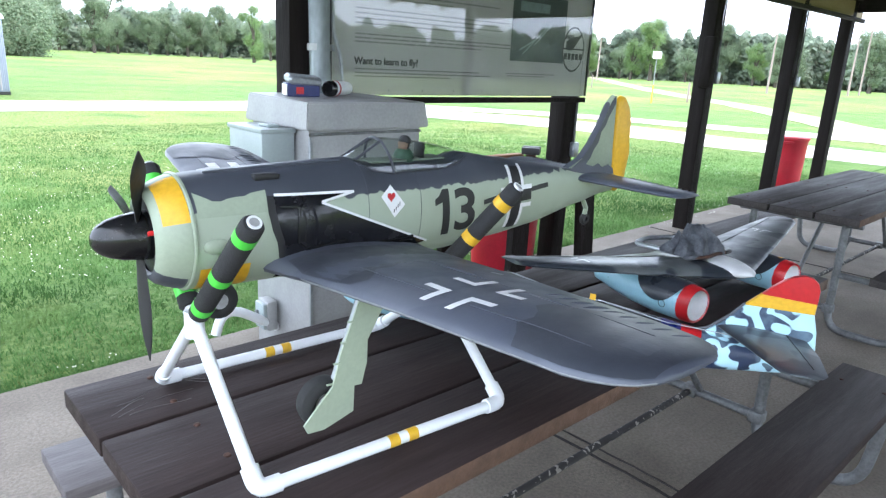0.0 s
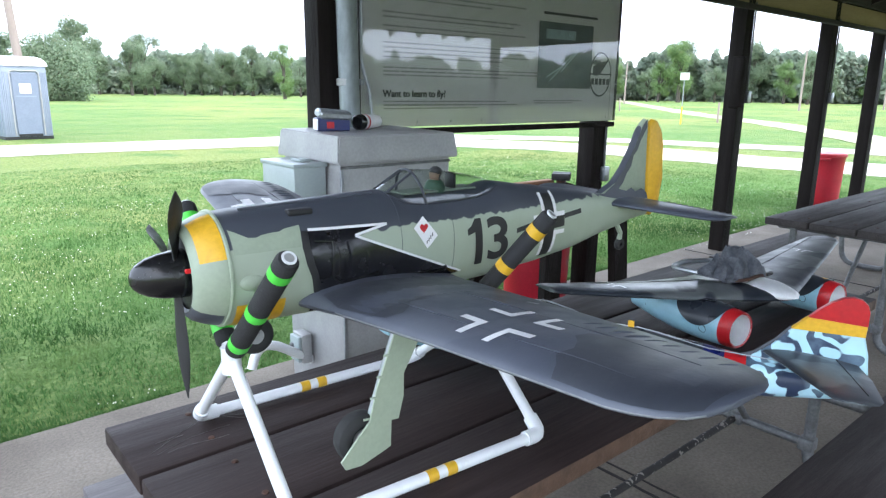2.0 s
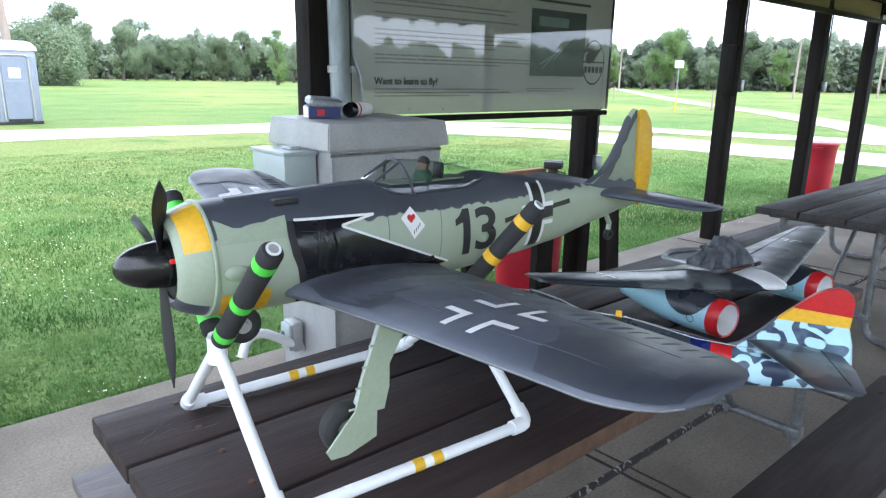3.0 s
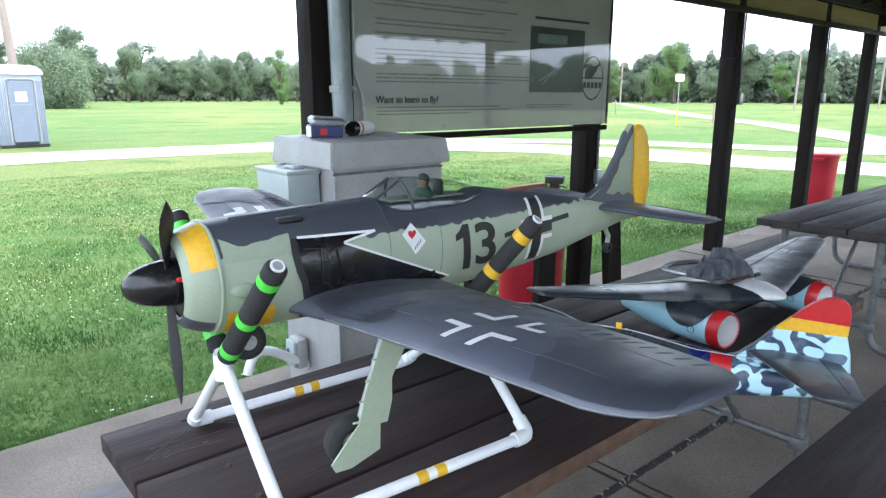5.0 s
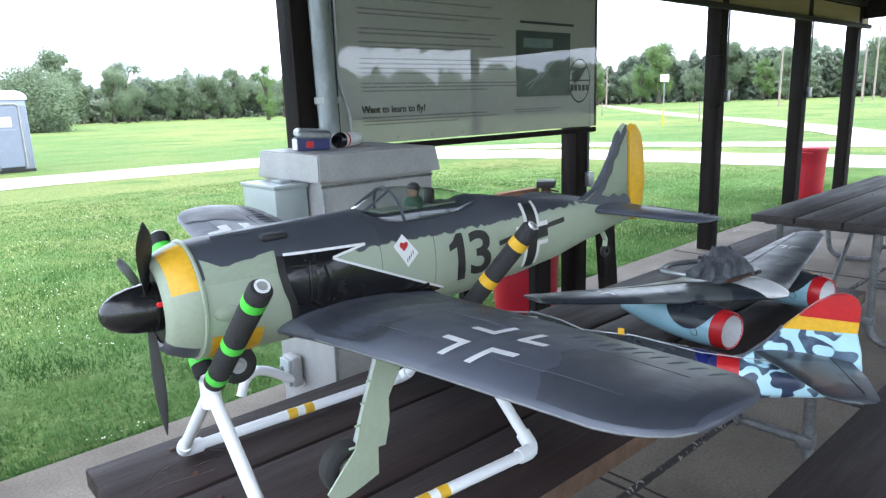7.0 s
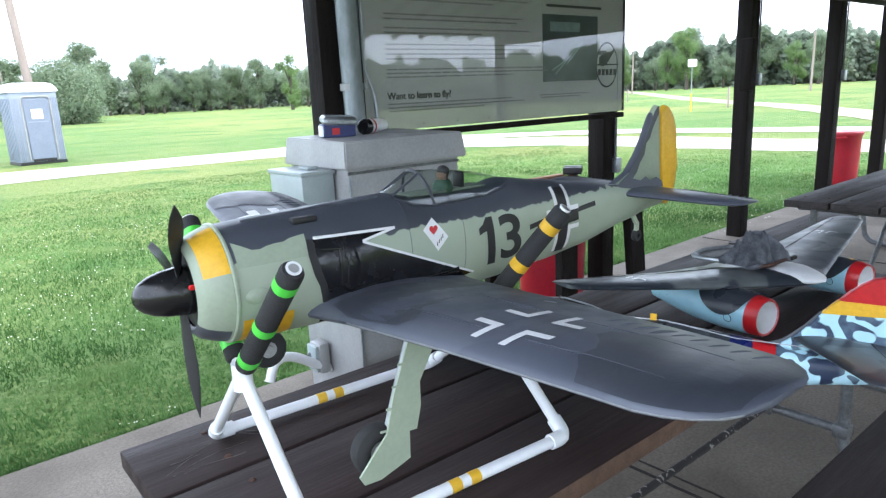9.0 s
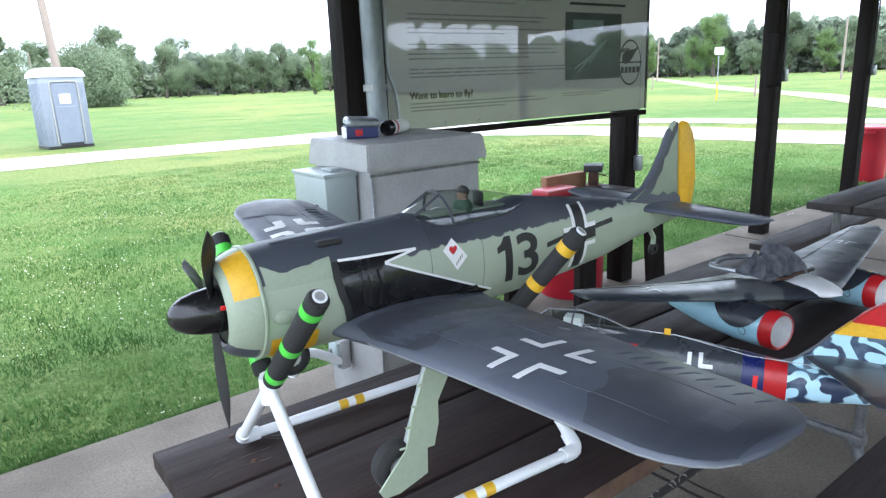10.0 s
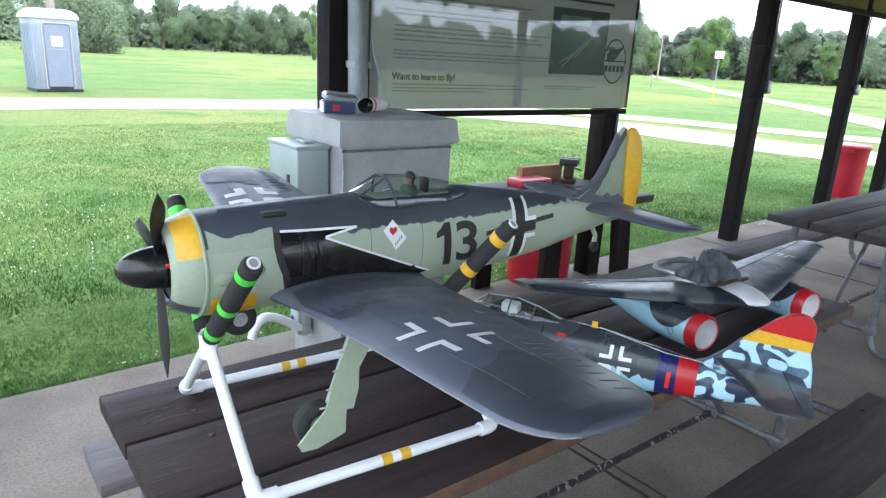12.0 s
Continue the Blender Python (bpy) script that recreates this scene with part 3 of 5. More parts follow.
# ---- electrical cabinet on the slab ----
def cabinet():
    t = thing("electrical_cabinet", pose(3.815, 4.11, 0), "pale grey steel electrical cabinet with a dented lid", "electrical cabinet")
    part("body", block(0.615, 0.50, 1.19, 0.325, 0.265, 0, 0.006, 2), M_CABINET, t)
    bm = bmesh.new()
    o = [(-0.012, -0.02), (0.66, -0.02), (0.66, 0.53), (-0.012, 0.53)]
    sec = [[(x, y, zz) for x, y in o] for zz in (1.19, 1.205)]
    sec.append([(0.0, -0.005, 1.305), (0.648, -0.005, 1.305), (0.648, 0.515, 1.315), (0.0, 0.515, 1.315)])
    bm = rings(sec)
    bmesh.ops.bevel(bm, geom=bm.edges, offset=0.006, segments=2, affect="EDGES")
    part("lid", bm, M_CABINET, t, "dented grey steel lid")
    part("seam", block(0.62, 0.008, 0.012, 0.325, 0.012, 1.165, 0.002), M_RUSTY, t, "rust-stained seam under the lid")
    part("corner_strip", block(0.014, 0.014, 1.15, 0.022, 0.012, 0.01, 0.003), M_GALV, t)
    return t


cabinet()


def junction_box():
    t = thing("junction_box", pose(3.742, 4.37, 0.93), "small grey-green metal junction box on the cabinet side", "junction box")
    part("body", block(0.155, 0.30, 0.245, 0, 0, 0, 0.006, 2), M_JBOX, t)
    part("lid", block(0.168, 0.315, 0.018, 0, 0, 0.24, 0.004, 2), M_JBOX, t)
    part("hinge", block(0.05, 0.09, 0.014, 0.01, -0.05, 0.258, 0.003), M_JBOX, t)
    part("latch", block(0.008, 0.025, 0.04, -0.08, -0.06, 0.08, 0.002), M_BLACKM, t, "black latch plate")


junction_box()


def outlet_box():
    t = thing("outlet_box", pose(3.79, 4.44, 0.20, 0, 0, -90), "weatherproof grey outlet box on the cabinet side", "outlet")
    part("box", block(0.10, 0.055, 0.15, 0, 0, 0, 0.01, 2), M_CABINET, t)
    part("cover", block(0.085, 0.02, 0.13, 0, -0.036, 0.01, 0.006, 2), M_JBOX, t)
    part("switch", block(0.02, 0.02, 0.05, -0.015, -0.05, 0.05, 0.004, 2), M_RUSTY, t)


outlet_box()
bm = sweep(arc_path([(3.485, 4.35, 0.27), (3.515, 4.35, 0.365), (3.60, 4.37, 0.355), (3.83, 4.43, 0.20)], 0.06), 0.022, 16)
ob = tagged(finish("drain_pipe", bm, M_PVC), "white plastic elbow pipe rising into the cabinet", "pipe")
bm = sweep(arc_path([(4.205, 4.62, 1.31), (4.205, 4.66, 2.7)], 0.1), 0.052, 20)
ob = thing("conduit", pose(0, 0, 0), "galvanised steel conduit rising beside the post", "conduit")
part("pipe", bm, M_CONDUIT, ob)
for z in (1.535, 2.1):
    bm = lathe([(z - 0.018, 0.0545), (z - 0.016, 0.058), (z + 0.016, 0.058), (z + 0.018, 0.0545)], 22, axis="z", caps=False)
    bmesh.ops.translate(bm, vec=(4.205, 4.635 if z < 2 else 4.65, 0), verts=bm.verts)
    strap = part("strap", bm, M_CABINET, ob, "bright metal strap")
    b2 = block(0.02, 0.02, 0.03, 4.262, 4.595, z - 0.015, 0.003)
    part("bolt", b2, M_GALV, strap)
bm = sweep(arc_path([(4.37, 4.66, 1.30), (4.36, 4.67, 1.5), (4.325, 4.69, 1.62), (4.33, 4.69, 2.7)], 0.05), 0.009, 8)
tagged(finish("cable", bm, M_GALV), "thin grey cable clipped beside the sign", "cable")


# ---- things on the cabinet ----
def drink_carton():
    t = thing("drink_carton", pose(3.975, 4.42, 1.311, 0, 0, -14), "torn silver and navy drink carton lying on the cabinet", "carton")
    part("body", block(0.15, 0.085, 0.06, 0, 0, 0, 0.004), M_BLUEPRINT, t)
    part("flap", block(0.16, 0.09, 0.04, 0, 0, 0.055, 0.012, 1, m=pose(0, 0, 0, 8, 4, 3)), M_GALV, t, "crumpled silver flap")
    part("end_panel", block(0.004, 0.075, 0.05, -0.078, 0, 0.004, 0.001), M_WHITE, t, "white printed end")
    part("emblem", block(0.035, 0.004, 0.03, -0.02, -0.0455, 0.012, 0.001), M_RED, t, "small red shape")


drink_carton()


def tumbler():
    t = thing("tumbler", pose(4.125, 4.41, 1.347, 0, 0, 22), "white tumbler with a black lid lying on its side", "tumbler")
    part("cup", lathe([(0.0, 0.034), (0.01, 0.036), (0.12, 0.032), (0.15, 0.028)], 26), M_WHITE, t)
    part("lid", lathe([(-0.025, 0.030), (-0.02, 0.036), (0.01, 0.0375), (0.012, 0.035)], 26), M_BLACK, t, "black lid")
    part("band", lathe([(0.03, 0.0362), (0.03, 0.0366), (0.042, 0.0364), (0.042, 0.0358)], 26, caps=False), M_RED, t, "thin red band")


tumbler()


# ---- the notice board ----
def text_mesh(words, size, bold=0.0):
    cu = bpy.data.curves.new("words", "FONT")
    cu.body, cu.size, cu.offset = words, size, bold
    cu.fill_mode = "FRONT"
    tmp = new("words", cu)
    bpy.context.view_layer.update()
    me = bpy.data.meshes.new_from_object(tmp.evaluated_get(bpy.context.evaluated_depsgraph_get()))
    bpy.data.objects.remove(tmp)
    bm = bmesh.new()
    bm.from_mesh(me)
    bpy.data.meshes.remove(me)
    return bm


def notice_board():
    t = thing("notice_board", pose(4.32, 4.70, 1.30), "large printed notice board behind glossy clear plastic", "notice board")
    w, h = 2.235, 1.22
    part("panel", block(w, 0.012, h, w / 2, 0.008, 0, 0.002), M_PANELPRINT, t)
    part("bottom_rail", block(w + 0.02, 0.035, 0.035, w / 2, 0.005, -0.045, 0.004), M_POST, t, "dark timber rail")
    part("end_strip", block(0.012, 0.018, h, w + 0.008, 0.0, 0, 0.002), M_BLACKM, t)
    part("end_strip", block(0.010, 0.018, h, -0.006, 0.0, 0, 0.002), M_BLACKM, t)
    part("top_rail", block(w + 0.02, 0.035, 0.05, w / 2, 0.005, h, 0.004), M_POST, t)
    rnd = random.Random(3)

    def bar(x0, x1, z, hh, mat, name="text_line"):
        part(name, block(x1 - x0, 0.002, hh, (x0 + x1) / 2, -0.001, z, 0.0), mat, t, smooth=False)

    rows = [(0.60, 1.05), (0.575, 1.0), (0.53, 1.1), (0.505, 0.7), (0.445, 1.2), (0.42, 1.1), (0.395, 1.15), (0.37, 0.9), (0.315, 1.25), (0.295, 1.28), (0.275, 0.95)]
    for zz, ww in rows + [(0.70, 1.1), (0.675, 0.8), (0.76, 1.0), (0.84, 1.15), (0.9, 0.9), (0.96, 1.2)]:
        x = 0.15
        while x < 0.15 + ww:
            step = rnd.uniform(0.05, 0.16)
            bar(x, min(x + step, 0.15 + ww), zz, 0.008, M_INK)
            x += step + 0.012
    for zz, ww in ((0.135, 0.95), (0.115, 1.05), (0.097, 0.7)):
        bar(0.15, 0.15 + ww, zz, 0.007, M_INK)
    for zz, x0, x1 in ((0.14, 1.35, 1.85), (0.125, 1.36, 1.75)):
        bar(x0, x1, zz, 0.006, M_INK)
    bar(1.42, 1.98, 0.69, 0.016, M_INKDARK)
    bm = bmesh.new()
    for dx, dy in ((-0.0024, 0), (0, 0.0016), (0.0024, 0), (0, -0.0016)):
        one = text_mesh("Want to learn to fly?", 0.053)
        bmesh.ops.translate(one, vec=(dx, dy, dx * 0.05 + dy * 0.1), verts=one.verts)
        tmp = bpy.data.meshes.new("join")
        one.to_mesh(tmp)
        one.free()
        bm.from_mesh(tmp)
        bpy.data.meshes.remove(tmp)
    bmesh.ops.transform(bm, matrix=pose(0.145, -0.0015, 0.163, 90, 0, 0), verts=bm.verts)
    part("heading", bm, M_INKDARK, t, "bold black heading", smooth=False)
    ph = part("photo", block(0.56, 0.002, 0.42, 1.66, -0.001, 0.225, 0.0), M_PHOTO, t, "dark aerial photograph", smooth=False)
    part("photo_patch", block(0.30, 0.001, 0.06, 1.60, -0.0026, 0.54, 0.0, m=pose(0, 0, 0, 0, 0, 0)), M_PHOTOLIGHT, ph, smooth=False)
    for x, z0, ln, a in ((1.62, 0.36, 0.30, 38), (1.70, 0.40, 0.22, 40), (1.55, 0.33, 0.18, 25)):
        b2 = block(ln, 0.001, 0.008, 0, 0, 0, 0.0, m=pose(x, -0.0026, z0, 0, -a, 0))
        part("photo_mark", b2, M_PHOTOLIGHT, ph, smooth=False)
    # round club emblem as plain shapes
    def disc(rx, rz, y):
        bm = bmesh.new()
        bmesh.ops.create_circle(bm, cap_ends=True, radius=0.5, segments=44)
        bmesh.ops.transform(bm, matrix=pose(2.045, y, 0.325, 90) @ Matrix.Diagonal((rx, rz, 1, 1)), verts=bm.verts)
        return bm
    em = part("emblem", disc(0.25, 0.31, -0.0035), M_INKDARK, t, "round dark emblem", smooth=False)
    part("emblem_field", disc(0.228, 0.286, -0.005), M_PANELPRINT, em, smooth=False)
    sec = []
    for k in range(9):
        a = k / 8
        x, zc, hh = 1.955 + 0.17 * a, 0.352 + 0.075 * a * a, 0.012 + 0.030 * math.sin(math.pi * min(a + 0.15, 1.0))
        sec.append([(x, -0.0062, zc - hh), (x, -0.0062, zc + hh)])
    part("emblem_wing", rings(sec, close=False, caps=False), M_INKDARK, em, "dark curved blade", smooth=False)
    for zz, ww, hh in ((0.322, 0.26, 0.010), (0.255, 0.22, 0.042), (0.392, 0.09, 0.030)):
        count = 1 if hh < 0.02 else 5
        for i in range(count):
            part("emblem_mark", block(ww / (count * 1.35) if count > 1 else ww, 0.001, hh, (2.045 if ww > 0.1 else 1.99) - ww / 2 + ww * (i + 0.5) / count, -0.0064, zz, 0.0), M_INKDARK, em, smooth=False)
    for i in range(9):
        part("screw", block(0.012, 0.004, 0.012, 0.12 + i * 0.25, -0.018, 0.02, 0.002), M_RUSTY, t)
    pane = part("pane", block(w, 0.004, h, w / 2, -0.014, 0, 0.0), M_ACRYLIC, t, "glossy clear plastic sheet", smooth=False)
    pane.visible_shadow = False
    return t


notice_board()
for x in (8.575, 10.57, 6.435):
    s = 0.09 if x != 6.435 else 0.0
    t = thing("outlet_box", pose(x + 0.085 - 0.02, 4.70, 1.42 if s else 0.85), "small grey outlet box on the post with conduit", "outlet")
    part("box", block(0.06, 0.05, 0.11, 0, 0, 0, 0.008, 2), M_GALV, t)
    part("conduit", sweep([(0, 0.01, 0.10), (0, 0.01, 0.9)], 0.009, 8), M_RUSTY, t)
tagged(finish("speaker_box", block(0.10, 0.12, 0.46, 8.475, 4.72, 1.38, 0.02, 2), M_POST), "tall black box fixed to the post", "box")


# ---- pvc stand ----
def cradle():
    t = thing("model_stand", pose(0, 0, 0.7685), "white plastic pipe stand with foam-padded arms on the table", "stand")
    r = 0.0122
    A, B, C, D = (2.81, 3.098, 0), (2.786, 2.594, 0), (3.353, 2.549, 0), (3.405, 3.065, 0)
    Y = Vector((2.787, 2.83, 0.235))
    Z = Vector((3.385, 2.80, 0.195))
    V = Vector((3.285, 2.79, 0.18))
    for a, b in ((A, D), (B, C)):
        a, b = Vector(a), Vector(b)
        pipe = part("base_pipe", sweep([a, b], r, 16), M_PVC, t)
        base = a + (b - a) * (0.42 if a.y > 3 else 0.47)
        d = (b - a).normalized()
        for k in (0.0, 0.045):
            part("tape", sweep([base + d * k, base + d * (k + 0.024)], r + 0.0007, 16, caps=False), M_YTAPE, pipe, "yellow tape band")
    for a, b in ((A, Y), (B, Y), (C, Z), (D, Z)):
        part("riser", sweep([a, b], r, 16), M_PVC, t)
    for a, n in ((A, D), (B, C), (C, B), (D, A)):
        a, n = Vector(a), Vector(n)
        top = Y if a.x < 3 else Z
        u, v = (n - a).normalized(), (top - a).normalized()
        part("elbow", sweep(arc_path([a + u * 0.042, a, a + v * 0.042], 0.02), r + 0.0042, 16), M_PVC, t)
    part("link_pipe", sweep([Z, V], r, 16), M_PVC, t)
    for p, (l, rr) in ((Y, (Vector((2.793, 2.594, 0.472)), Vector((2.808, 3.072, 0.490)))), (V, (Vector((3.385, 2.575, 0.478)), Vector((3.33, 3.0, 0.475))))):
        mat = M_GTAPE if p is Y else M_YTAPE
        part("tee", sweep([p - Vector((0, 0, 0.03)), p + Vector((0, 0, 0.022))], r + 0.006, 16), M_PVC, t)
        for tip in (l, rr):
            d = (tip - p).normalized()
            part("arm", sweep([p, tip + d * 0.004], r * 0.86, 14), M_PVC, t)
            L = (tip - p).length
            s0 = p + d * 0.03
            foam = part("foam", sweep([s0, s0 + d * 0.003, tip - d * 0.006, tip], [0.0175, 0.0197, 0.0197, 0.0165], 22), M_FOAM, t, "black foam sleeve")
            for k in ((0.15, 0.48, 0.86) if p is Y else (0.33, 0.57, 0.85)):
                q = p + d * (L * k)
                part("tape", sweep([q, q + d * 0.021], 0.0203, 22, caps=False), mat, foam)
            part("pipe_end", lathe([(0, 0.008), (0.0015, 0.0125), (0.003, 0.0125), (0.003, 0.0085)], 20, caps=False), M_PVC, foam).matrix_basis = Matrix.Translation(tip + d * 0.002) @ d.to_track_quat("X", "Z").to_matrix().to_4x4()
            # Grey disc paints the shade inside the white pipe's open end.
            part("shaded_bore", lathe([(0, 0.0), (0.0001, 0.0085)], 16, caps=False), M_CABINET, foam).matrix_basis = Matrix.Translation(tip + d * 0.0045) @ d.to_track_quat("X", "Z").to_matrix().to_4x4()


cradle()


# ---- the propeller fighter model on the stand ----
FUS = [(0.138, 0.103, -0.105, 0.103), (0.19, 0.107, -0.109, 0.106), (0.33, 0.112, -0.113, 0.106), (0.42, 0.115, -0.114, 0.098), (0.505, 0.117, -0.116, 0.091),
       (0.535, 0.106, -0.117, 0.088), (0.755, 0.106, -0.114, 0.080), (0.795, 0.117, -0.112, 0.077), (0.93, 0.097, -0.104, 0.066), (1.06, 0.078, -0.090, 0.055),
       (1.25, 0.046, -0.055, 0.038), (1.37, 0.034, -0.034, 0.024), (1.43, 0.028, -0.030, 0.012)]


def fus_half(u, w):
    top, bot, hw = lerp_table(FUS, u)
    c, h = (top + bot) / 2, (top - bot) / 2
    return hw * max(1 - abs((w - c) / h) ** 2.2, 0.0) ** (1 / 2.2)


def fus_ring(u, k=40):
    top, bot, hw = lerp_table(FUS, u)
    c, h = (top + bot) / 2, (top - bot) / 2
    out = []
    for i in range(k):
        a = 2 * math.pi * i / k
        s, co = math.sin(a), math.cos(a)
        out.append((u, hw * math.copysign(abs(co) ** (2 / 2.2), co), c + h * math.copysign(abs(s) ** (2 / 2.2), s)))
    return out


def fine_cut(bm, most=0.011):
    bmesh.ops.triangulate(bm, faces=bm.faces)
    for _ in range(6):
        longs = [e for e in bm.edges if e.calc_length() > most]
        if not longs:
            break
        bmesh.ops.subdivide_edges(bm, edges=longs, cuts=1, use_grid_fill=True)
        bmesh.ops.triangulate(bm, faces=bm.faces)


def patch(outline, mapper, cuts=3):
    """A flat outline, cut fine and laid on a curved surface."""
    bm = bmesh.new()
    f = bm.faces.new([bm.verts.new((x, y, 0)) for x, y in outline])
    fine_cut(bm)
    for v in bm.verts:
        v.co = mapper(v.co.x, v.co.y)
    return bm


def on_side(off):
    return lambda u, w: Vector((u, -fus_half(u, w) - off, w))


def stroke(a, b, width):
    a, b = Vector((*a, 0)), Vector((*b, 0))
    n = (b - a).normalized().cross(Vector((0, 0, 1))) * width / 2
    return [tuple((a + n).xy), tuple((b + n).xy), tuple((b - n).xy), tuple((a - n).xy)]


def airfoil(k=14, thick=0.13):
    """Closed section, chord 0 to 1, upper side then lower side."""
    up, lo = [], []
    for i in range(k + 1):
        x = 0.5 - 0.5 * math.cos(math.pi * i / k)
        t = 5 * thick * (0.2969 * math.sqrt(x) - 0.126 * x - 0.3516 * x * x + 0.2843 * x ** 3 - 0.1036 * x ** 4)
        cam_z = 0.02 * (1 - (2 * x - 0.8) ** 2)
        up.append((x, cam_z + t + 0.001))
        lo.append((x, cam_z - t - 0.001))
    return up + lo[-2:0:-1]


def wing_mesh(stations, thick=0.13):
    """stations: v, leading edge u, chord, height w of the chord line."""
    prof = airfoil(14, thick)
    return rings([[(le + c * x, v, w + c * z * k) for x, z in prof] for v, le, c, w, k in stations])


WING = [(0.06, 0.262, 0.385, -0.070), (0.11, 0.272, 0.362, -0.066), (0.20, 0.288, 0.337, -0.057), (0.47, 0.300, 0.292, -0.026), (0.74, 0.303, 0.250, 0.004), (0.78, 0.305, 0.243, 0.007), (0.81, 0.312, 0.229, 0.010), (0.835, 0.325, 0.206, 0.012), (0.853, 0.343, 0.173, 0.013), (0.865, 0.366, 0.130, 0.014), (0.871, 0.395, 0.080, 0.0145)]


def wing_top(v, u):
    le, c, w = lerp_table(WING, abs(v))
    x = min(max((u - le) / c, 0.0), 1.0)
    t = 5 * 0.125 * (0.2969 * math.sqrt(x) - 0.126 * x - 0.3516 * x * x + 0.2843 * x ** 3 - 0.1036 * x ** 4)
    return w + c * (t + 0.02 * (1 - (2 * x - 0.8) ** 2) + 0.001)


def fighter():
    t = thing("model_airplane", pose(2.627, 2.855, 1.176, 1.3, 0, -3.0), "grey and pale green propeller fighter model on a pipe stand", "model airplane", "model airplanes")
    us = [0.138 + i * (1.43 - 0.138) / 72 for i in range(73)]
    body = part("fuselage", rings([fus_ring(u) for u in us]), M_FUSELAGE, t)
    # cowl nose ring with yellow and dark patches
    prof = [(0.090, 0.066), (0.085, 0.071), (0.086, 0.078), (0.096, 0.088), (0.112, 0.096), (0.125, 0.101), (0.134, 0.1035), (0.138, 0.104), (0.140, 0.101)]
    bm = lathe(prof, 64, caps=False)
    for f in bm.faces:
        c = f.calc_center_median()
        a = math.degrees(math.atan2(c.z, -c.y))
        if c.x > 0.103 and (24 < a < 82 or 110 < a < 165):
            f.material_index = 1
        elif -150 < a < -42 and c.x < 0.135:
            f.material_index = 2
    part("cowl_ring", bm, [M_PALE, M_YELLOW, M_GREY], t, "pale green ring with yellow patches")
    part("cowl_lip", lathe([(0.139, 0.102), (0.138, 0.1062), (0.140, 0.1082), (0.144, 0.1082), (0.146, 0.104)], 64, caps=False), M_PALE, t)
    part("cowl_inside", lathe([(0.094, 0.0), (0.094, 0.068)], 40, caps=False), M_BLACKM, t)
    for u0, u1, w0, w1 in ((0.150, 0.240, -0.100, -0.046),):
        part("yellow_band", patch([(u0, w0), (u1, w0 - 0.002), (u1, w1), (u0, w1)], on_side(0.0012)), M_YELLOW, body)
    part("cowl_panel", patch([(0.150, 0.045), (0.274, 0.045), (0.279, 0.081), (0.268, 0.080), (0.250, 0.078), (0.238, 0.074), (0.222, 0.074), (0.205, 0.072), (0.194, 0.069), (0.180, 0.070), (0.164, 0.078), (0.150, 0.084)], on_side(0.0013)), M_PALE, body, "pale green panel with a wavy edge")
    # cowl bulges
    for u, w in ((0.178, -0.006), (0.232, 0.004)):
        bm = bmesh.new()
        bmesh.ops.create_uvsphere(bm, u_segments=16, v_segments=10, radius=1)
        bmesh.ops.transform(bm, matrix=Matrix.Translation((u, -fus_half(u, w) + 0.002, w)) @ Matrix.Diagonal((0.024, 0.009, 0.015, 1)), verts=bm.verts)
        part("bulge", bm, M_PALE, t)
    # black exhaust flank with white edge
    part("exhaust_flank", patch([(0.280, 0.071), (0.460, 0.061), (0.386, 0.050), (0.664, -0.068), (0.56, -0.088), (0.42, -0.095), (0.300, -0.095), (0.296, -0.04), (0.290, -0.01), (0.281, 0.012), (0.275, 0.045)], on_side(0.0016)), M_EXHAUST, body, "glossy black exhaust panel")
    for a, b in (((0.292, 0.072), (0.466, 0.064)), ((0.466, 0.064), (0.388, 0.0515)), ((0.388, 0.0505), (0.668, -0.068))):
        part("white_edge", patch(stroke(a, b, 0.0046), on_side(0.0024)), M_WHITE, body)
    part("cowl_gap", patch([(0.278, 0.072), (0.290, 0.070), (0.289, 0.045), (0.295, 0.012), (0.303, -0.012), (0.306, -0.045), (0.294, -0.045), (0.288, -0.012), (0.279, 0.012), (0.274, 0.045)], on_side(0.003)), M_BLACKM, body, "dark slot behind the cowl")
    part("exhaust_recess", patch([(0.335, 0.046), (0.350, 0.052), (0.372, 0.046), (0.392, 0.028), (0.440, 0.012), (0.440, -0.012), (0.420, -0.028), (0.350, -0.034), (0.332, -0.018)], on_side(0.0028)), M_EXHAUST, body, "creased black film of the exhaust")
    for a, b in (((0.300, 0.052), (0.335, 0.048)), ((0.335, 0.048), (0.332, -0.020)), ((0.332, -0.020), (0.352, -0.036)), ((0.352, -0.036), (0.440, -0.030))):
        part("exhaust_lip", sweep([on_side(0.003)(a[0] + (b[0] - a[0]) * q / 5, a[1] + (b[1] - a[1]) * q / 5) for q in range(6)], 0.0026, 7), M_BLACK, body)
    for u, wid, low, high, thick in ((0.348, 0.018, -0.022, 0.046, 0.005), (0.371, 0.016, -0.026, 0.044, 0.008), (0.410, 0.010, -0.018, 0.024, 0.004)):
        sec = []
        for k in range(11):
            w = low + (high - low) * k / 10
            y0, bow = fus_half(u, w), 0.005 * math.sin(math.pi * k / 10) + 0.001 * math.sin(k * 1.3)
            sec.append([(u + bow - wid / 2, -y0, w), (u + bow - wid / 4, -y0 - thick, w), (u + bow + wid / 4, -y0 - thick * 0.9, w), (u + bow + wid / 2, -y0, w)])
        part("exhaust_strap", rings(sec), M_EXHAUST, body, "creased black exhaust cover")
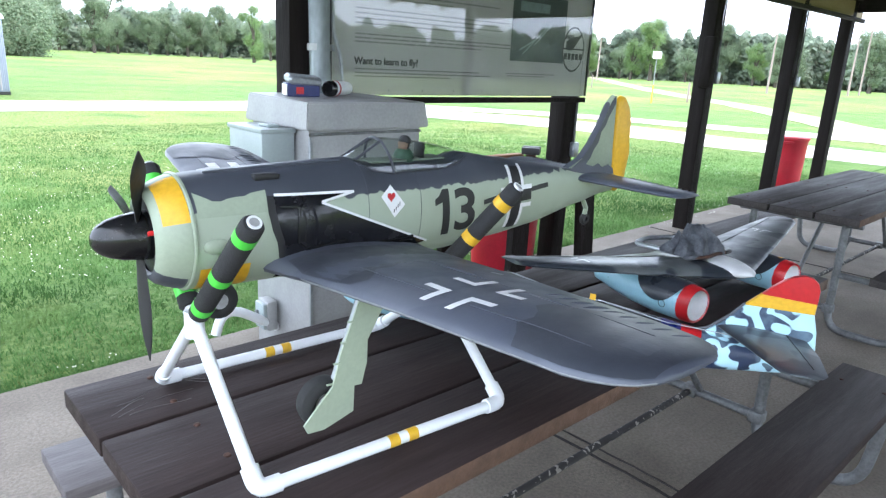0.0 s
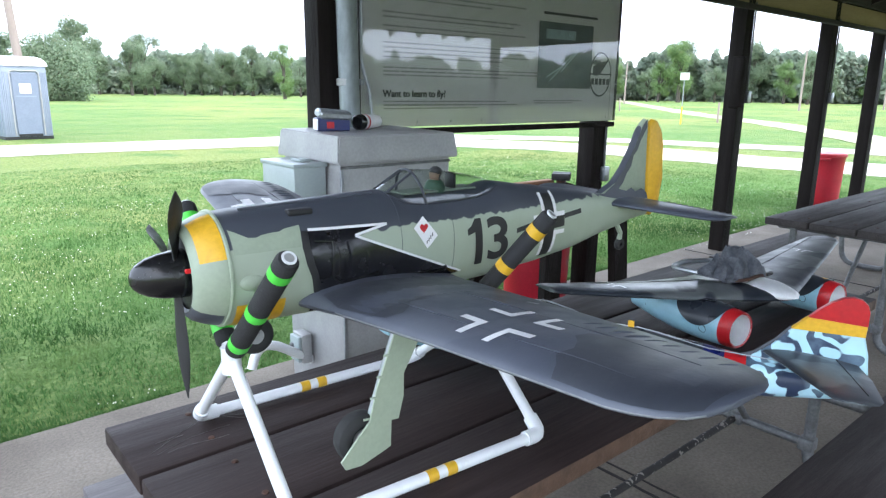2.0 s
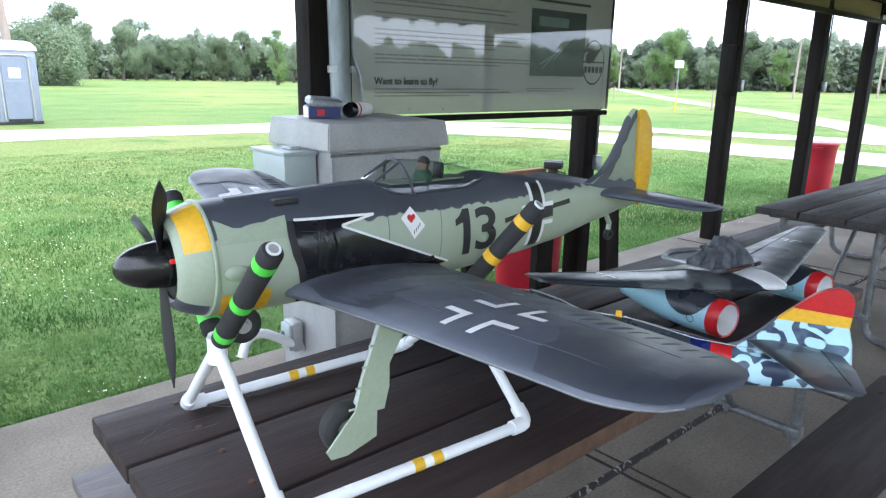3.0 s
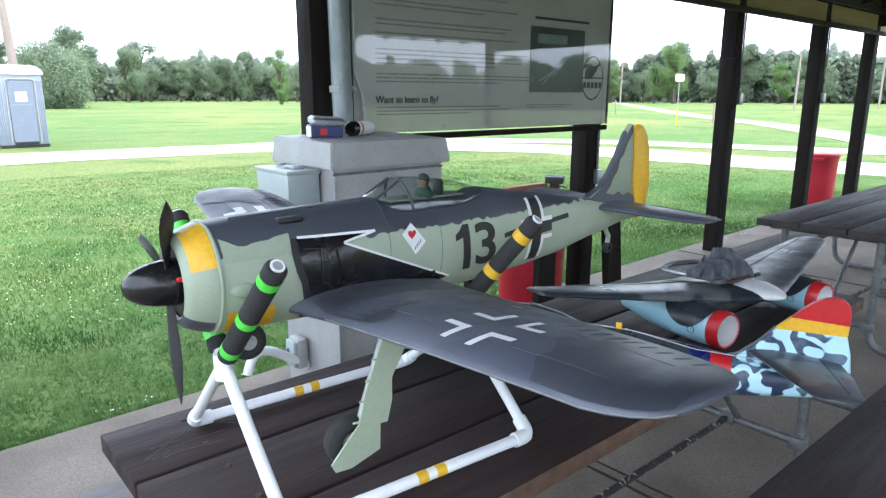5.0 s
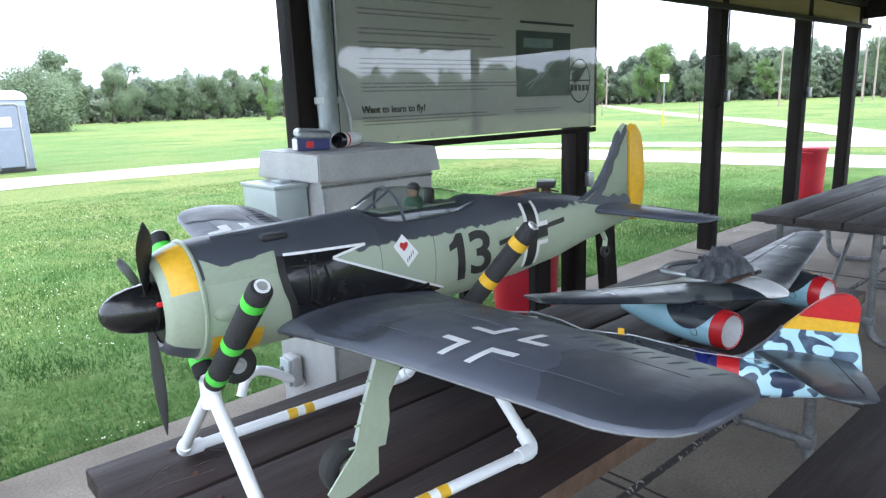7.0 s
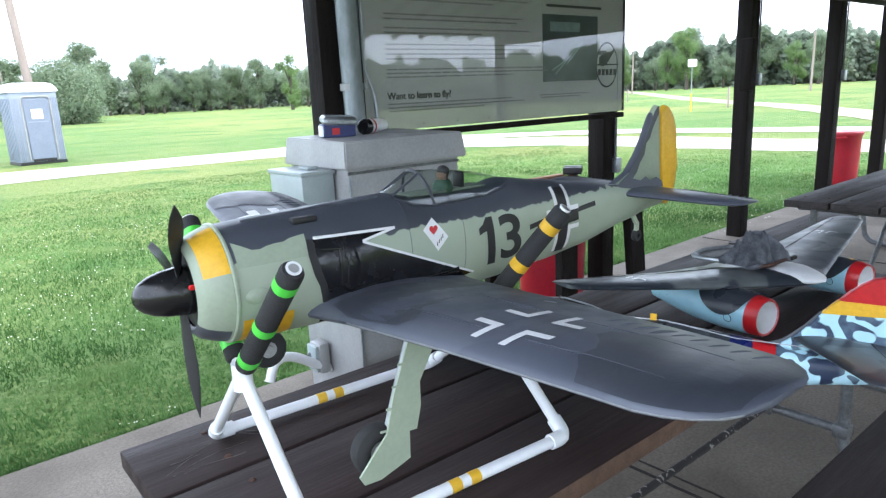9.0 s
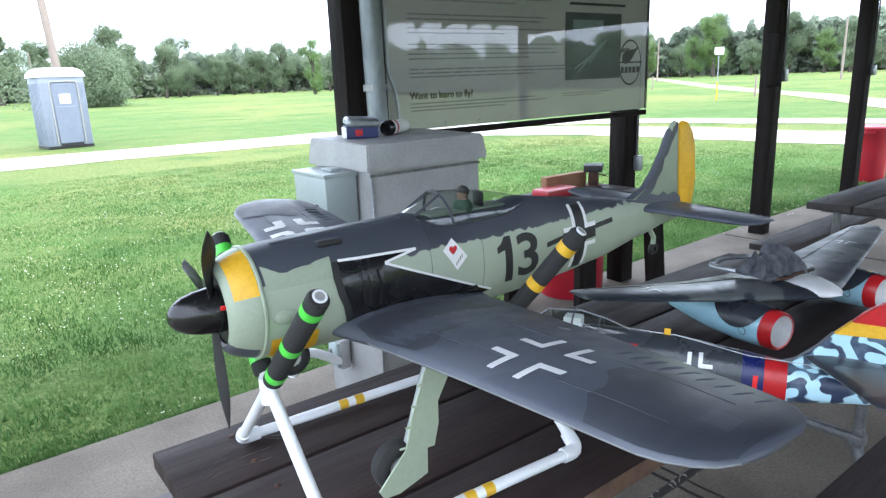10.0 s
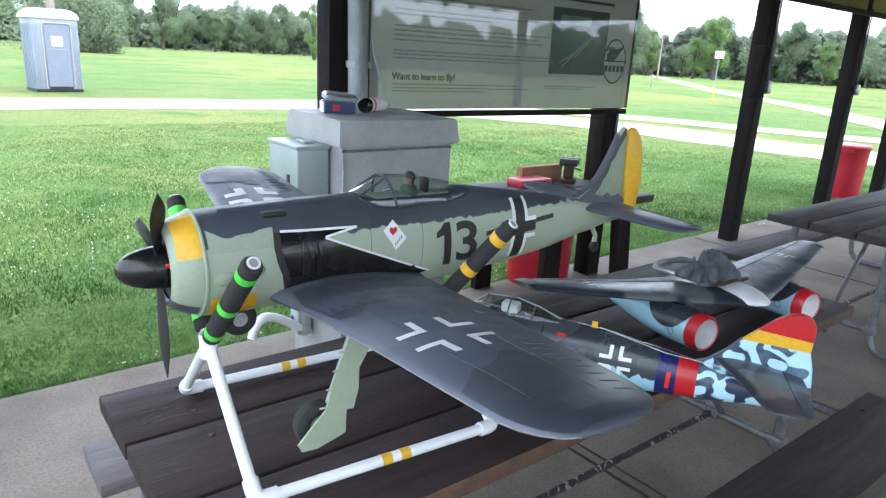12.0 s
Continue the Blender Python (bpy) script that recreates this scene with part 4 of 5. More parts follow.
    for w0, w1 in ((-0.060, -0.048), (-0.066, -0.055)):
        part("fillet_line", sweep([(u, -fus_half(u, w0 + (w1 - w0) * (u - 0.34) / 0.28) - 0.003, w0 + (w1 - w0) * (u - 0.34) / 0.28) for u in [0.34 + 0.02 * k for k in range(15)]], 0.003, 8), M_BLACK, body)
    # heart card with bars in place of the name
    card = part("card", patch([(0.562, 0.067), (0.533, 0.046), (0.564, 0.000), (0.593, 0.025)], on_side(0.0022)), M_WHITE, body, "white card with a red heart")
    heart = []
    for k in range(28):
        a = 2 * math.pi * k / 28
        hx, hy = 16 * math.sin(a) ** 3, 13 * math.cos(a) - 5 * math.cos(2 * a) - 2 * math.cos(3 * a) - math.cos(4 * a)
        heart.append((0.5585 + hx * 0.00066 + hy * 0.00012, 0.044 + hy * 0.00066))
    part("heart", patch(heart, on_side(0.0030), 1), M_RED, card)
    for k in range(4):
        part("mark", patch(stroke((0.5625 + k * 0.0052, 0.0105 + k * 0.0046), (0.5635 + k * 0.0052, 0.0185 + k * 0.0046), 0.0022), on_side(0.003), 1), M_INKDARK, card)
    # numerals
    one = [(0.678, 0.026), (0.690, 0.033), (0.701, 0.047), (0.719, 0.047), (0.728, -0.060), (0.706, -0.060), (0.700, 0.018), (0.679, 0.012)]
    part("numeral", patch(one, on_side(0.0018)), M_BLACKM, body)
    bm = text_mesh("3", 0.150, 0.003)
    fine_cut(bm)
    lo = [min(v.co[k] for v in bm.verts) for k in (0, 1)]
    hi = [max(v.co[k] for v in bm.verts) for k in (0, 1)]
    for v in bm.verts:
        a, b = (v.co.x - lo[0]) / (hi[0] - lo[0]), (v.co.y - lo[1]) / (hi[1] - lo[1])
        v.co = on_side(0.0018)(0.734 + 0.066 * a + 0.010 * (1 - b), -0.056 + 0.102 * b)
    part("numeral", bm, M_BLACKM, body, smooth=False)
    for a, b in (((0.835, 0.004), (0.90, 0.012)), ((1.015, 0.018), (1.085, 0.024))):
        part("bar", patch(stroke(a, b, 0.012), on_side(0.0014)), M_BLACKM, body)
    cx, cw, s = 0.955, 0.004, 0.060
    part("cross", patch(stroke((cx, cw - s - 0.022), (cx + 0.004, cw + s + 0.014), 0.036), on_side(0.0012)), M_BLACKM, body)
    part("cross", patch(stroke((cx - s, cw), (cx + s, cw + 0.006), 0.034), on_side(0.0016)), M_BLACKM, body)
    for sx in (-1, 1):
        for sz in (-1, 1):
            e = 0.023
            part("cross_edge", patch(stroke((cx + sx * e, cw + sz * (e - 0.006)), (cx + sx * e, cw + sz * (s + 0.018)), 0.011), on_side(0.0022)), M_WHITE, body)
            part("cross_edge", patch(stroke((cx + sx * (e - 0.006), cw + sz * e), (cx + sx * s, cw + sz * e), 0.011), on_side(0.0026)), M_WHITE, body)
    # panel lines
    for u in (0.50, 0.64):
        ring = [Vector(p) for p in fus_ring(u, 60)]
        cc = Vector((u, 0, 0))
        part("panel_line", sweep([cc + (p - cc) * 1.001 for p in ring + ring[:1]], 0.0005, 5, caps=False), M_GREY, body)
    part("spine_rail", sweep([(u, -0.016, lerp_table(FUS, u)[0] - 0.001) for u in (0.19, 0.26, 0.33, 0.40, 0.47)], 0.004, 8), M_GREY, t)
    part("gun_trough", block(0.05, 0.02, 0.012, 0.292, -0.052, 0.094, 0.004, 2), M_BLACKM, t)
    # spinner and propeller
    sp = [(0.0, 0.001), (0.0015, 0.009), (0.006, 0.017), (0.014, 0.025), (0.028, 0.033), (0.05, 0.0395), (0.08, 0.0435), (0.104, 0.044), (0.108, 0.042)]
    spin = part("spinner", lathe(sp, 40), M_BLACK, t)
    part("red_mark", block(0.012, 0.004, 0.010, 0.088, -0.0415, 0.008, 0.002), M_REDLIT, spin, "small red mark")
    for ang, ln, lean in ((103, 0.158, 1.25), (-95, 0.233, 0.5), (20, 0.17, 1.2)):
        sec = []
        for i in range(15):
            k = i / 14
            r = 0.03 + (ln - 0.03) * k
            ch = (0.020 + 0.036 * math.sin(math.pi * min(k * 0.75 + 0.12, 1.0))) * (1 - k ** 5) * lean + 0.003
            tw = radians(62 - 42 * k)
            ring = []
            for j in range(10):
                b = 2 * math.pi * j / 10
                p, q = 0.5 * ch * math.cos(b), (0.0045 - 0.003 * k) * math.sin(b)
                ring.append((0.078 + p * math.cos(tw) * 0.7 - q * math.sin(tw), p * math.sin(tw) + q * math.cos(tw), r))
            sec.append(ring)
        bm = rings(sec)
        bmesh.ops.transform(bm, matrix=Matrix.Rotation(radians(ang - 90), 4, "X"), verts=bm.verts)
        part("propeller_blade", bm, M_BLACKM, t)
    # wings with markings, flaps and lights
    for s in (-1, 1):
        lift, back, span = (0.0, 0.0, 0.985) if s < 0 else (0.018, 0.05, 0.875)
        w = part("wing", wing_mesh([(s * v * span, le + back * v, c, z + lift * v, 1.0 if v < 0.83 else 0.8) for v, le, c, z in WING], 0.125), M_WINGCAMO, t)
        on_wing = lambda off: (lambda u, v: Vector((u + back * v, s * v * span, wing_top(v, u) + off + lift * v)))
        for sx in (-1, 1):
            for sy in (-1, 1):
                c0, c1, e, a, wd = 0.406, 0.522, 0.029, 0.076, (0.0135 if s < 0 else 0.026)
                part("cross_edge", patch(stroke((c0 + sx * e, c1 + sy * (e - 0.006)), (c0 + sx * e, c1 + sy * a), wd), on_wing(0.0012)), M_WHITE, w)
                part("cross_edge", patch(stroke((c0 + sx * (e - 0.006), c1 + sy * e), (c0 + sx * a, c1 + sy * e), wd), on_wing(0.0015)), M_WHITE, w)
        vs = (0.70, 0.74, 0.78, 0.81, 0.835, 0.853, 0.862)
        fore = [(lerp_table(WING, v)[0] + 0.004, v) for v in vs]
        aft = [(sum(lerp_table(WING, v)[:2]) - 0.004, v) for v in vs]
        tip = [(0.330, 0.685), (0.352, 0.664), (0.380, 0.668), (0.405, 0.652), (0.425, 0.630), (0.452, 0.632), (0.466, 0.664), (0.492, 0.690), (0.520, 0.700)] + aft[1:] + fore[::-1]
        root = [(0.292, 0.20), (0.300, 0.28), (0.306, 0.335), (0.330, 0.350), (0.352, 0.335), (0.372, 0.310), (0.400, 0.318), (0.430, 0.300), (0.455, 0.270), (0.500, 0.280), (0.545, 0.255), (0.580, 0.20), (0.590, 0.13), (0.30, 0.13)]
        for shape in (tip, root):
            part("camouflage_patch", patch(shape, on_wing(0.0006)), M_WINGDARK, w, "darker grey camouflage patch")
        for a, b in (((0.505, 0.12), (0.458, 0.80)), ((0.36, 0.28), (0.358, 0.78)), ((0.30, 0.30), (0.52, 0.30)), ((0.34, 0.20), (0.355, 0.28))):
            n = 16
            line = [Vector(on_wing(0.0)(a[0] + (b[0] - a[0]) * k / n, a[1] + (b[1] - a[1]) * k / n)) for k in range(n + 1)]
            part("panel_line", sweep(line, 0.0011, 5), M_GREY, w)
        for k in range(9):
            v = 0.58 + k * 0.028
            part("aileron_rib", sweep([on_wing(-0.0012)(0.492 - 0.015 * k / 9 + 0.010 * j, v + 0.002 * j) for j in range(6)], [0.0010, 0.0026, 0.0032, 0.0032, 0.0026, 0.0008], 8), M_WINGCAMO, w)
        part("hatch", patch([(0.385, 0.798), (0.423, 0.795), (0.426, 0.832), (0.388, 0.836)], on_wing(0.0011)), M_GREY, w)
        part("scuff", patch(stroke((0.54, 0.42), (0.548, 0.44), 0.012), on_wing(0.0012), 1), M_GALV, w)
        part("edge_strip", sweep([(le + back * v + 0.0004, s * v * span, z + 0.0005 + lift * v) for v, le, c, z in WING[2:10]], 0.0012, 6), M_EDGE, w, "worn pale leading edge")
        # landing gear
        gx, gy = 0.33, s * 0.275
        g = part("gear_leg", sweep([(0.362, gy, -0.075), (0.300, gy, -0.262)], 0.007, 10), M_GALV, t)
        tz = [(0.352, -0.060), (0.400, -0.090), (0.366, -0.151), (0.366, -0.194), (0.356, -0.235), (0.341, -0.234), (0.340, -0.284), (0.318, -0.291), (0.281, -0.302), (0.250, -0.300), (0.242, -0.284), (0.262, -0.262), (0.297, -0.225), (0.303, -0.203), (0.312, -0.165), (0.333, -0.110)]
        bm = bmesh.new()
        f = bm.faces.new([bm.verts.new((u, gy + s * 0.018, z)) for u, z in tz])
        ex = bmesh.ops.extrude_face_region(bm, geom=[f])
        bmesh.ops.translate(bm, vec=(0, s * 0.004, 0), verts=[v for v in ex["geom"] if isinstance(v, bmesh.types.BMVert)])
        part("gear_door", bm, M_PALE, t, "pale green gear door", smooth=False)
        wx, wz = (0.292, -0.262) if s < 0 else (0.318, -0.258)
        bm = lathe([(-0.014, 0.019), (-0.0175, 0.026), (-0.017, 0.036), (-0.011, 0.044), (0.0, 0.0465), (0.011, 0.044), (0.017, 0.036), (0.0175, 0.026), (0.014, 0.019)], 32, caps=False)
        mm = Matrix.Translation((wx, gy - s * 0.008, wz)) @ Matrix.Rotation(radians(90), 4, "Z")
        bmesh.ops.transform(bm, matrix=mm, verts=bm.verts)
        for k in range(4):
            part("hinge_pin", sweep([(0.336 - 0.013 * k, gy + s * 0.022, -0.110 - 0.036 * k), (0.324 - 0.013 * k, gy + s * 0.022, -0.109 - 0.036 * k)], 0.002, 8), M_PALE, g)
        wheel = part("wheel", bm, M_RUBBER, t)
        bm = lathe([(-0.0145, 0.0), (-0.015, 0.010), (-0.0110, 0.012), (-0.0135, 0.0205), (0.0135, 0.0205), (0.0110, 0.012), (0.015, 0.010), (0.0145, 0.0)], 28, caps=False)
        bmesh.ops.transform(bm, matrix=mm, verts=bm.verts)
        part("hub", bm, M_CABINET, wheel, "pale grey hub")
        # tail plane
        tp = [(0.0, 1.222, 0.190, 0.022, 1.0), (0.05, 1.232, 0.182, 0.022, 1.0), (0.27, 1.268, 0.140, 0.022, 1.0), (0.302, 1.282, 0.116, 0.022, 0.9), (0.318, 1.308, 0.072, 0.022, 0.7)]
        st = part("tailplane", wing_mesh([(s * v, le, c, z, k) for v, le, c, z, k in tp], 0.11), M_WINGCAMO, t)
        for k in range(11):
            v = 0.10 + k * 0.019
            part("elevator_rib", sweep([(1.345 + 0.008 * 0, s * v, 0.0282), (1.408 - 0.04 * v, s * v, 0.0245)], 0.0022, 6), M_GREY, st)
    # fin and rudder
    def upright(outline, half):
        bm = bmesh.new()
        n = len(outline)
        c = Vector((sum(p[0] for p in outline) / n, 0, sum(p[1] for p in outline) / n))
        sec = []
        for y, k in ((-half, 0.90), (-half * 0.6, 0.975), (0, 1.0), (half * 0.6, 0.975), (half, 0.90)):
            sec.append([tuple(c + (Vector((u, 0, w)) - c) * k + Vector((0, y, 0))) for u, w in outline])
        return rings(sec, bm)
    fin = part("fin", upright([(1.20, 0.045), (1.26, 0.072), (1.30, 0.115), (1.335, 0.170), (1.365, 0.232), (1.385, 0.252), (1.396, 0.248), (1.408, 0.10), (1.42, 0.0), (1.25, 0.0)], 0.011), [M_PALE, M_GREY], t, "pale green fin with a dark leading edge")
    lead = [(1.20, 0.045), (1.26, 0.072), (1.30, 0.115), (1.335, 0.170), (1.362, 0.226)]
    for f in fin.data.polygons:
        near = min((Vector((f.center.x, f.center.z)) - (Vector(a) + (Vector(b) - Vector(a)) * k / 4)).length for a, b in zip(lead, lead[1:]) for k in range(5))
        if len(f.vertices) == 4 and near < 0.013:
            f.material_index = 1
    wav = [(1.17, 0.055), (1.215, 0.052), (1.262, 0.074), (1.301, 0.116), (1.336, 0.171), (1.366, 0.233), (1.384, 0.250), (1.387, 0.228), (1.372, 0.205), (1.362, 0.190), (1.352, 0.165), (1.336, 0.150), (1.330, 0.120), (1.312, 0.100), (1.300, 0.075), (1.28, 0.060), (1.31, 0.052), (1.335, 0.060), (1.35, 0.048), (1.38, 0.054), (1.40, 0.042), (1.40, 0.026), (1.20, 0.03)]
    part("fin_shade_paint", patch(wav, lambda u, w: Vector((u, -0.0122 - max(0, (0.07 - w)) * 0.33, w)), 2), M_GREY, fin, "dark wavy camouflage edge")
    part("rudder", upright([(1.400, 0.236), (1.418, 0.250), (1.440, 0.246), (1.462, 0.222), (1.478, 0.180), (1.484, 0.12), (1.492, 0.075), (1.482, 0.0), (1.455, -0.035), (1.432, -0.03), (1.424, 0.0), (1.41, 0.10)], 0.010), M_YELLOW, t, "bright yellow rudder")
    part("tail_leg", sweep([(1.30, 0, -0.04), (1.325, 0, -0.075), (1.322, 0, -0.095)], 0.007, 8), M_PALE, t)
    bm = lathe([(-0.007, 0.006), (-0.007, 0.015), (0, 0.0185), (0.007, 0.015), (0.007, 0.006)], 20, caps=False)
    bmesh.ops.transform(bm, matrix=Matrix.Translation((1.325, 0, -0.108)) @ Matrix.Rotation(radians(90), 4, "Z"), verts=bm.verts)
    part("tail_wheel", bm, M_RUBBER, t)
    # cockpit, figure and canopy
    part("cockpit_floor", block(0.20, 0.050, 0.004, 0.645, 0, 0.1045, 0.0), M_COCKPIT, t)
    part("headrest", block(0.012, 0.035, 0.045, 0.690, 0, 0.098, 0.008, 2), M_BLACKM, t)
    bm = bmesh.new()
    for x, z, rx, rz in ((0.646, 0.108, 0.022, 0.026), (0.646, 0.140, 0.0125, 0.016), (0.648, 0.146, 0.0135, 0.0125)):
        q = bmesh.ops.create_uvsphere(bm, u_segments=14, v_segments=10, radius=1)
        bmesh.ops.transform(bm, matrix=Matrix.Translation((x, 0, z)) @ Matrix.Diagonal((rx, rx * 1.25, rz, 1)), verts=q["verts"])
    for f in bm.faces:
        z, x = f.calc_center_median().z, f.calc_center_median().x
        f.material_index = 0 if z < 0.13 else (2 if z > 0.144 or x > 0.646 else 1)
    part("figurine", bm, [M_PILOT, M_SKIN, M_BLACKM], t, "small painted figure")

    def hood(u, h, hw, base):
        return [(u, hw * math.cos(math.pi * i / 12), base + h * math.sin(math.pi * i / 12)) for i in range(13)]
    can = part("canopy", rings([hood(0.496, 0.006, 0.030, 0.112), hood(0.572, 0.070, 0.055, 0.086), hood(0.64, 0.066, 0.055, 0.086), hood(0.73, 0.048, 0.050, 0.088), hood(0.800, 0.014, 0.034, 0.104)], close=False, caps=False), M_CANOPY, t, "clear plastic canopy")
    can.visible_shadow = False
    for u, h, hw, base in ((0.572, 0.0705, 0.0558, 0.086),):
        part("canopy_frame", sweep([(p[0] + (p[2] - base) * -0.25, p[1], p[2]) for p in hood(u + 0.012, h, hw, base)], 0.0032, 8), M_WINGDARK, can)
    for s in (-1, 1):
        part("canopy_frame", sweep([(0.502, s * 0.024, 0.114), (0.566, s * 0.022, 0.151)], 0.0030, 8), M_WINGDARK, can)
        part("canopy_rail", sweep([(u, s * (fus_half(u, w) + 0.001), w) for u, w in ((0.500, 0.110), (0.53, 0.094), (0.575, 0.087), (0.61, 0.087), (0.66, 0.087), (0.73, 0.090), (0.775, 0.098), (0.80, 0.108))], 0.0026, 8), M_WINGDARK, can)


fighter()


# ---- the twin jet model in two pieces on the table ----
def jet_fuselage():
    m = Matrix.Translation((3.772, 2.618, 0.752)) @ Matrix.Rotation(math.atan2(-0.889, 0.457), 4, "Z")
    t = thing("jet_fuselage", m, "blue and grey jet model fuselage lying on the table", "model airplane", "model airplanes")
    tab = [(-0.74, 0.050, 0.030, 0.006), (-0.70, 0.080, 0.014, 0.032), (-0.60, 0.115, 0.003, 0.056), (-0.45, 0.140, 0.002, 0.066), (-0.30, 0.150, 0.0, 0.072), (-0.10, 0.152, 0.0, 0.070), (0.02, 0.150, 0.0, 0.062), (0.15, 0.134, 0.002, 0.052), (0.30, 0.115, 0.016, 0.038), (0.45, 0.098, 0.034, 0.020), (0.53, 0.085, 0.05, 0.006)]

    def half(u, w):
        top, bot, hw = lerp_table(tab, u)
        c, h = (top + bot) / 2, (top - bot) / 2
        return hw * max(1 - abs((w - c) / h) ** 2.0, 0) ** 0.5

    def ring(u, k=32, grow=1.0):
        top, bot, hw = lerp_table(tab, u)
        c, h = (top + bot) / 2, (top - bot) / 2
        return [(u, grow * hw * math.cos(2 * math.pi * i / k), c + grow * h * math.sin(2 * math.pi * i / k)) for i in range(k)]

    def piece(name, u0, u1, mat, label=""):
        n = max(int((u1 - u0) / 0.025), 2)
        return part(name, rings([ring(u0 + (u1 - u0) * i / n) for i in range(n + 1)]), mat, t, label)

    M_SIDE = side_split("jet_side_paint", (0.33, 0.57, 0.66), (0.040, 0.046, 0.055), 0.062, 0.03, 0.3)
    body = piece("forward_body", -0.74, 0.185, M_SIDE)
    piece("navy_band", 0.1851, 0.235, M_NAVY, "navy blue band")
    piece("red_band", 0.2351, 0.285, M_RED, "red band")
    piece("tail_body", 0.2851, 0.53, M_JETMOTTLE, "light blue tail with dark blotches")
    side = lambda off: (lambda u, w: Vector((u, -half(u, w) - off, w)))
    part("red_mark", patch(stroke((0.215, 0.040), (0.217, 0.088), 0.011), side(0.001)), M_REDLIT, t, "bright red characters as a bar")
    for sx in (-1, 1):
        for sz in (-1, 1):
            e, a, c0, c1 = 0.013, 0.042, 0.078, 0.085
            part("cross_edge", patch(stroke((c0 + sx * e, c1 + sz * (e - 0.003)), (c0 + sx * e, c1 + sz * a), 0.010), side(0.001)), M_WHITE, body)
            part("cross_edge", patch(stroke((c0 + sx * (e - 0.003), c1 + sz * e), (c0 + sx * a, c1 + sz * e), 0.010), side(0.0014)), M_WHITE, body)
    part("wing_seat", patch([(-0.13, 0.045), (-0.02, 0.060), (-0.02, 0.075), (-0.13, 0.06)], side(0.0012)), M_BLACKM, body, "dark wing slot")
    part("emblem", patch(stroke((-0.085, 0.128), (-0.062, 0.129), 0.008), side(0.0012), 1), M_RED, body, "small red shape")
    part("aerial", block(0.016, 0.002, 0.018, 0.005, 0, 0.149, 0.001, m=pose(0, 0, 0, 0, 0, 0)), M_YELLOW, t, "yellow tab")
    arch = lambda u, h, hw, b: [(u, hw * math.cos(math.pi * i / 12), b + h * math.sin(math.pi * i / 12)) for i in range(13)]
    can = part("canopy", rings([arch(-0.36, 0.003, 0.03, 0.146), arch(-0.31, 0.042, 0.045, 0.142), arch(-0.22, 0.048, 0.046, 0.142), arch(-0.15, 0.030, 0.036, 0.144), arch(-0.09, 0.004, 0.02, 0.148)], close=False, caps=False), M_CANOPY, t, "clear bubble canopy")
    can.visible_shadow = False
    for u, h, hw in ((-0.31, 0.043, 0.046), (-0.235, 0.049, 0.047), (-0.165, 0.034, 0.038)):
        part("canopy_frame", sweep(arch(u, h, hw, 0.142), 0.0022, 6), M_GREY, can)
    part("canopy_frame", sweep([(-0.36, 0, 0.149), (-0.31, 0, 0.1855), (-0.22, 0, 0.191), (-0.15, 0, 0.175), (-0.09, 0, 0.152)], 0.0022, 6), M_GALV, can)
    part("seat", block(0.05, 0.04, 0.03, -0.24, 0, 0.145, 0.006, 2, m=None), M_WHITE, t, "white cockpit insert")
    # fin, rudder cap and stripes
    def blade(outline, half_t, mat, name, label=""):
        n = len(outline)
        c = Vector((sum(p[0] for p in outline) / n, 0, sum(p[1] for p in outline) / n))
        sec = [[tuple(c + (Vector((u, 0, w)) - c) * k + Vector((0, y, 0))) for u, w in outline] for y, k in ((-half_t, 0.965), (-half_t * 0.5, 0.99), (half_t * 0.5, 0.99), (half_t, 0.965))]
        return part(name, rings(sec), mat, t, label)
    fin = blade([(0.265, 0.100), (0.33, 0.150), (0.375, 0.205), (0.528, 0.205), (0.540, 0.16), (0.548, 0.095), (0.538, 0.070), (0.30, 0.080)], 0.008, M_JETMOTTLE, "fin", "light blue fin with dark blotches")
    blade([(0.372, 0.203), (0.405, 0.237), (0.530, 0.229), (0.529, 0.202)], 0.0082, M_YELLOW, "yellow_stripe", "yellow stripe")
    blade([(0.405, 0.235), (0.425, 0.256), (0.448, 0.276), (0.472, 0.290), (0.494, 0.295), (0.512, 0.291), (0.524, 0.280), (0.530, 0.262), (0.530, 0.228)], 0.0084, M_RED, "fin_tip", "red fin tip")
    part("leading_edge", sweep([(0.25, 0, 0.108), (0.30, 0, 0.128), (0.345, 0, 0.168), (0.375, 0, 0.205)], 0.0045, 8), M_GREY, t)
    part("aerial_wire", sweep([(0.02, 0, 0.153), (0.20, -0.02, 0.128), (0.36, -0.02, 0.122)], 0.0012, 5), M_GALV, t)
    for s in (-1, 1):
        bm = wing_mesh([(s * v, le, c, w, 1.0) for v, le, c, w in ((0.0, 0.315, 0.205, 0.135), (0.10, 0.368, 0.167, 0.136), (0.215, 0.425, 0.110, 0.137), (0.238, 0.438, 0.085, 0.1375), (0.248, 0.462, 0.042, 0.138))], 0.09)
        st = part("tailplane", bm, M_JETTAIL, t, "two-tone grey tailplane")
        part("hinge_line", sweep([(0.475, s * 0.01, 0.1425), (0.508, s * 0.20, 0.141)], 0.0012, 5), M_BLACKM, st)


jet_fuselage()


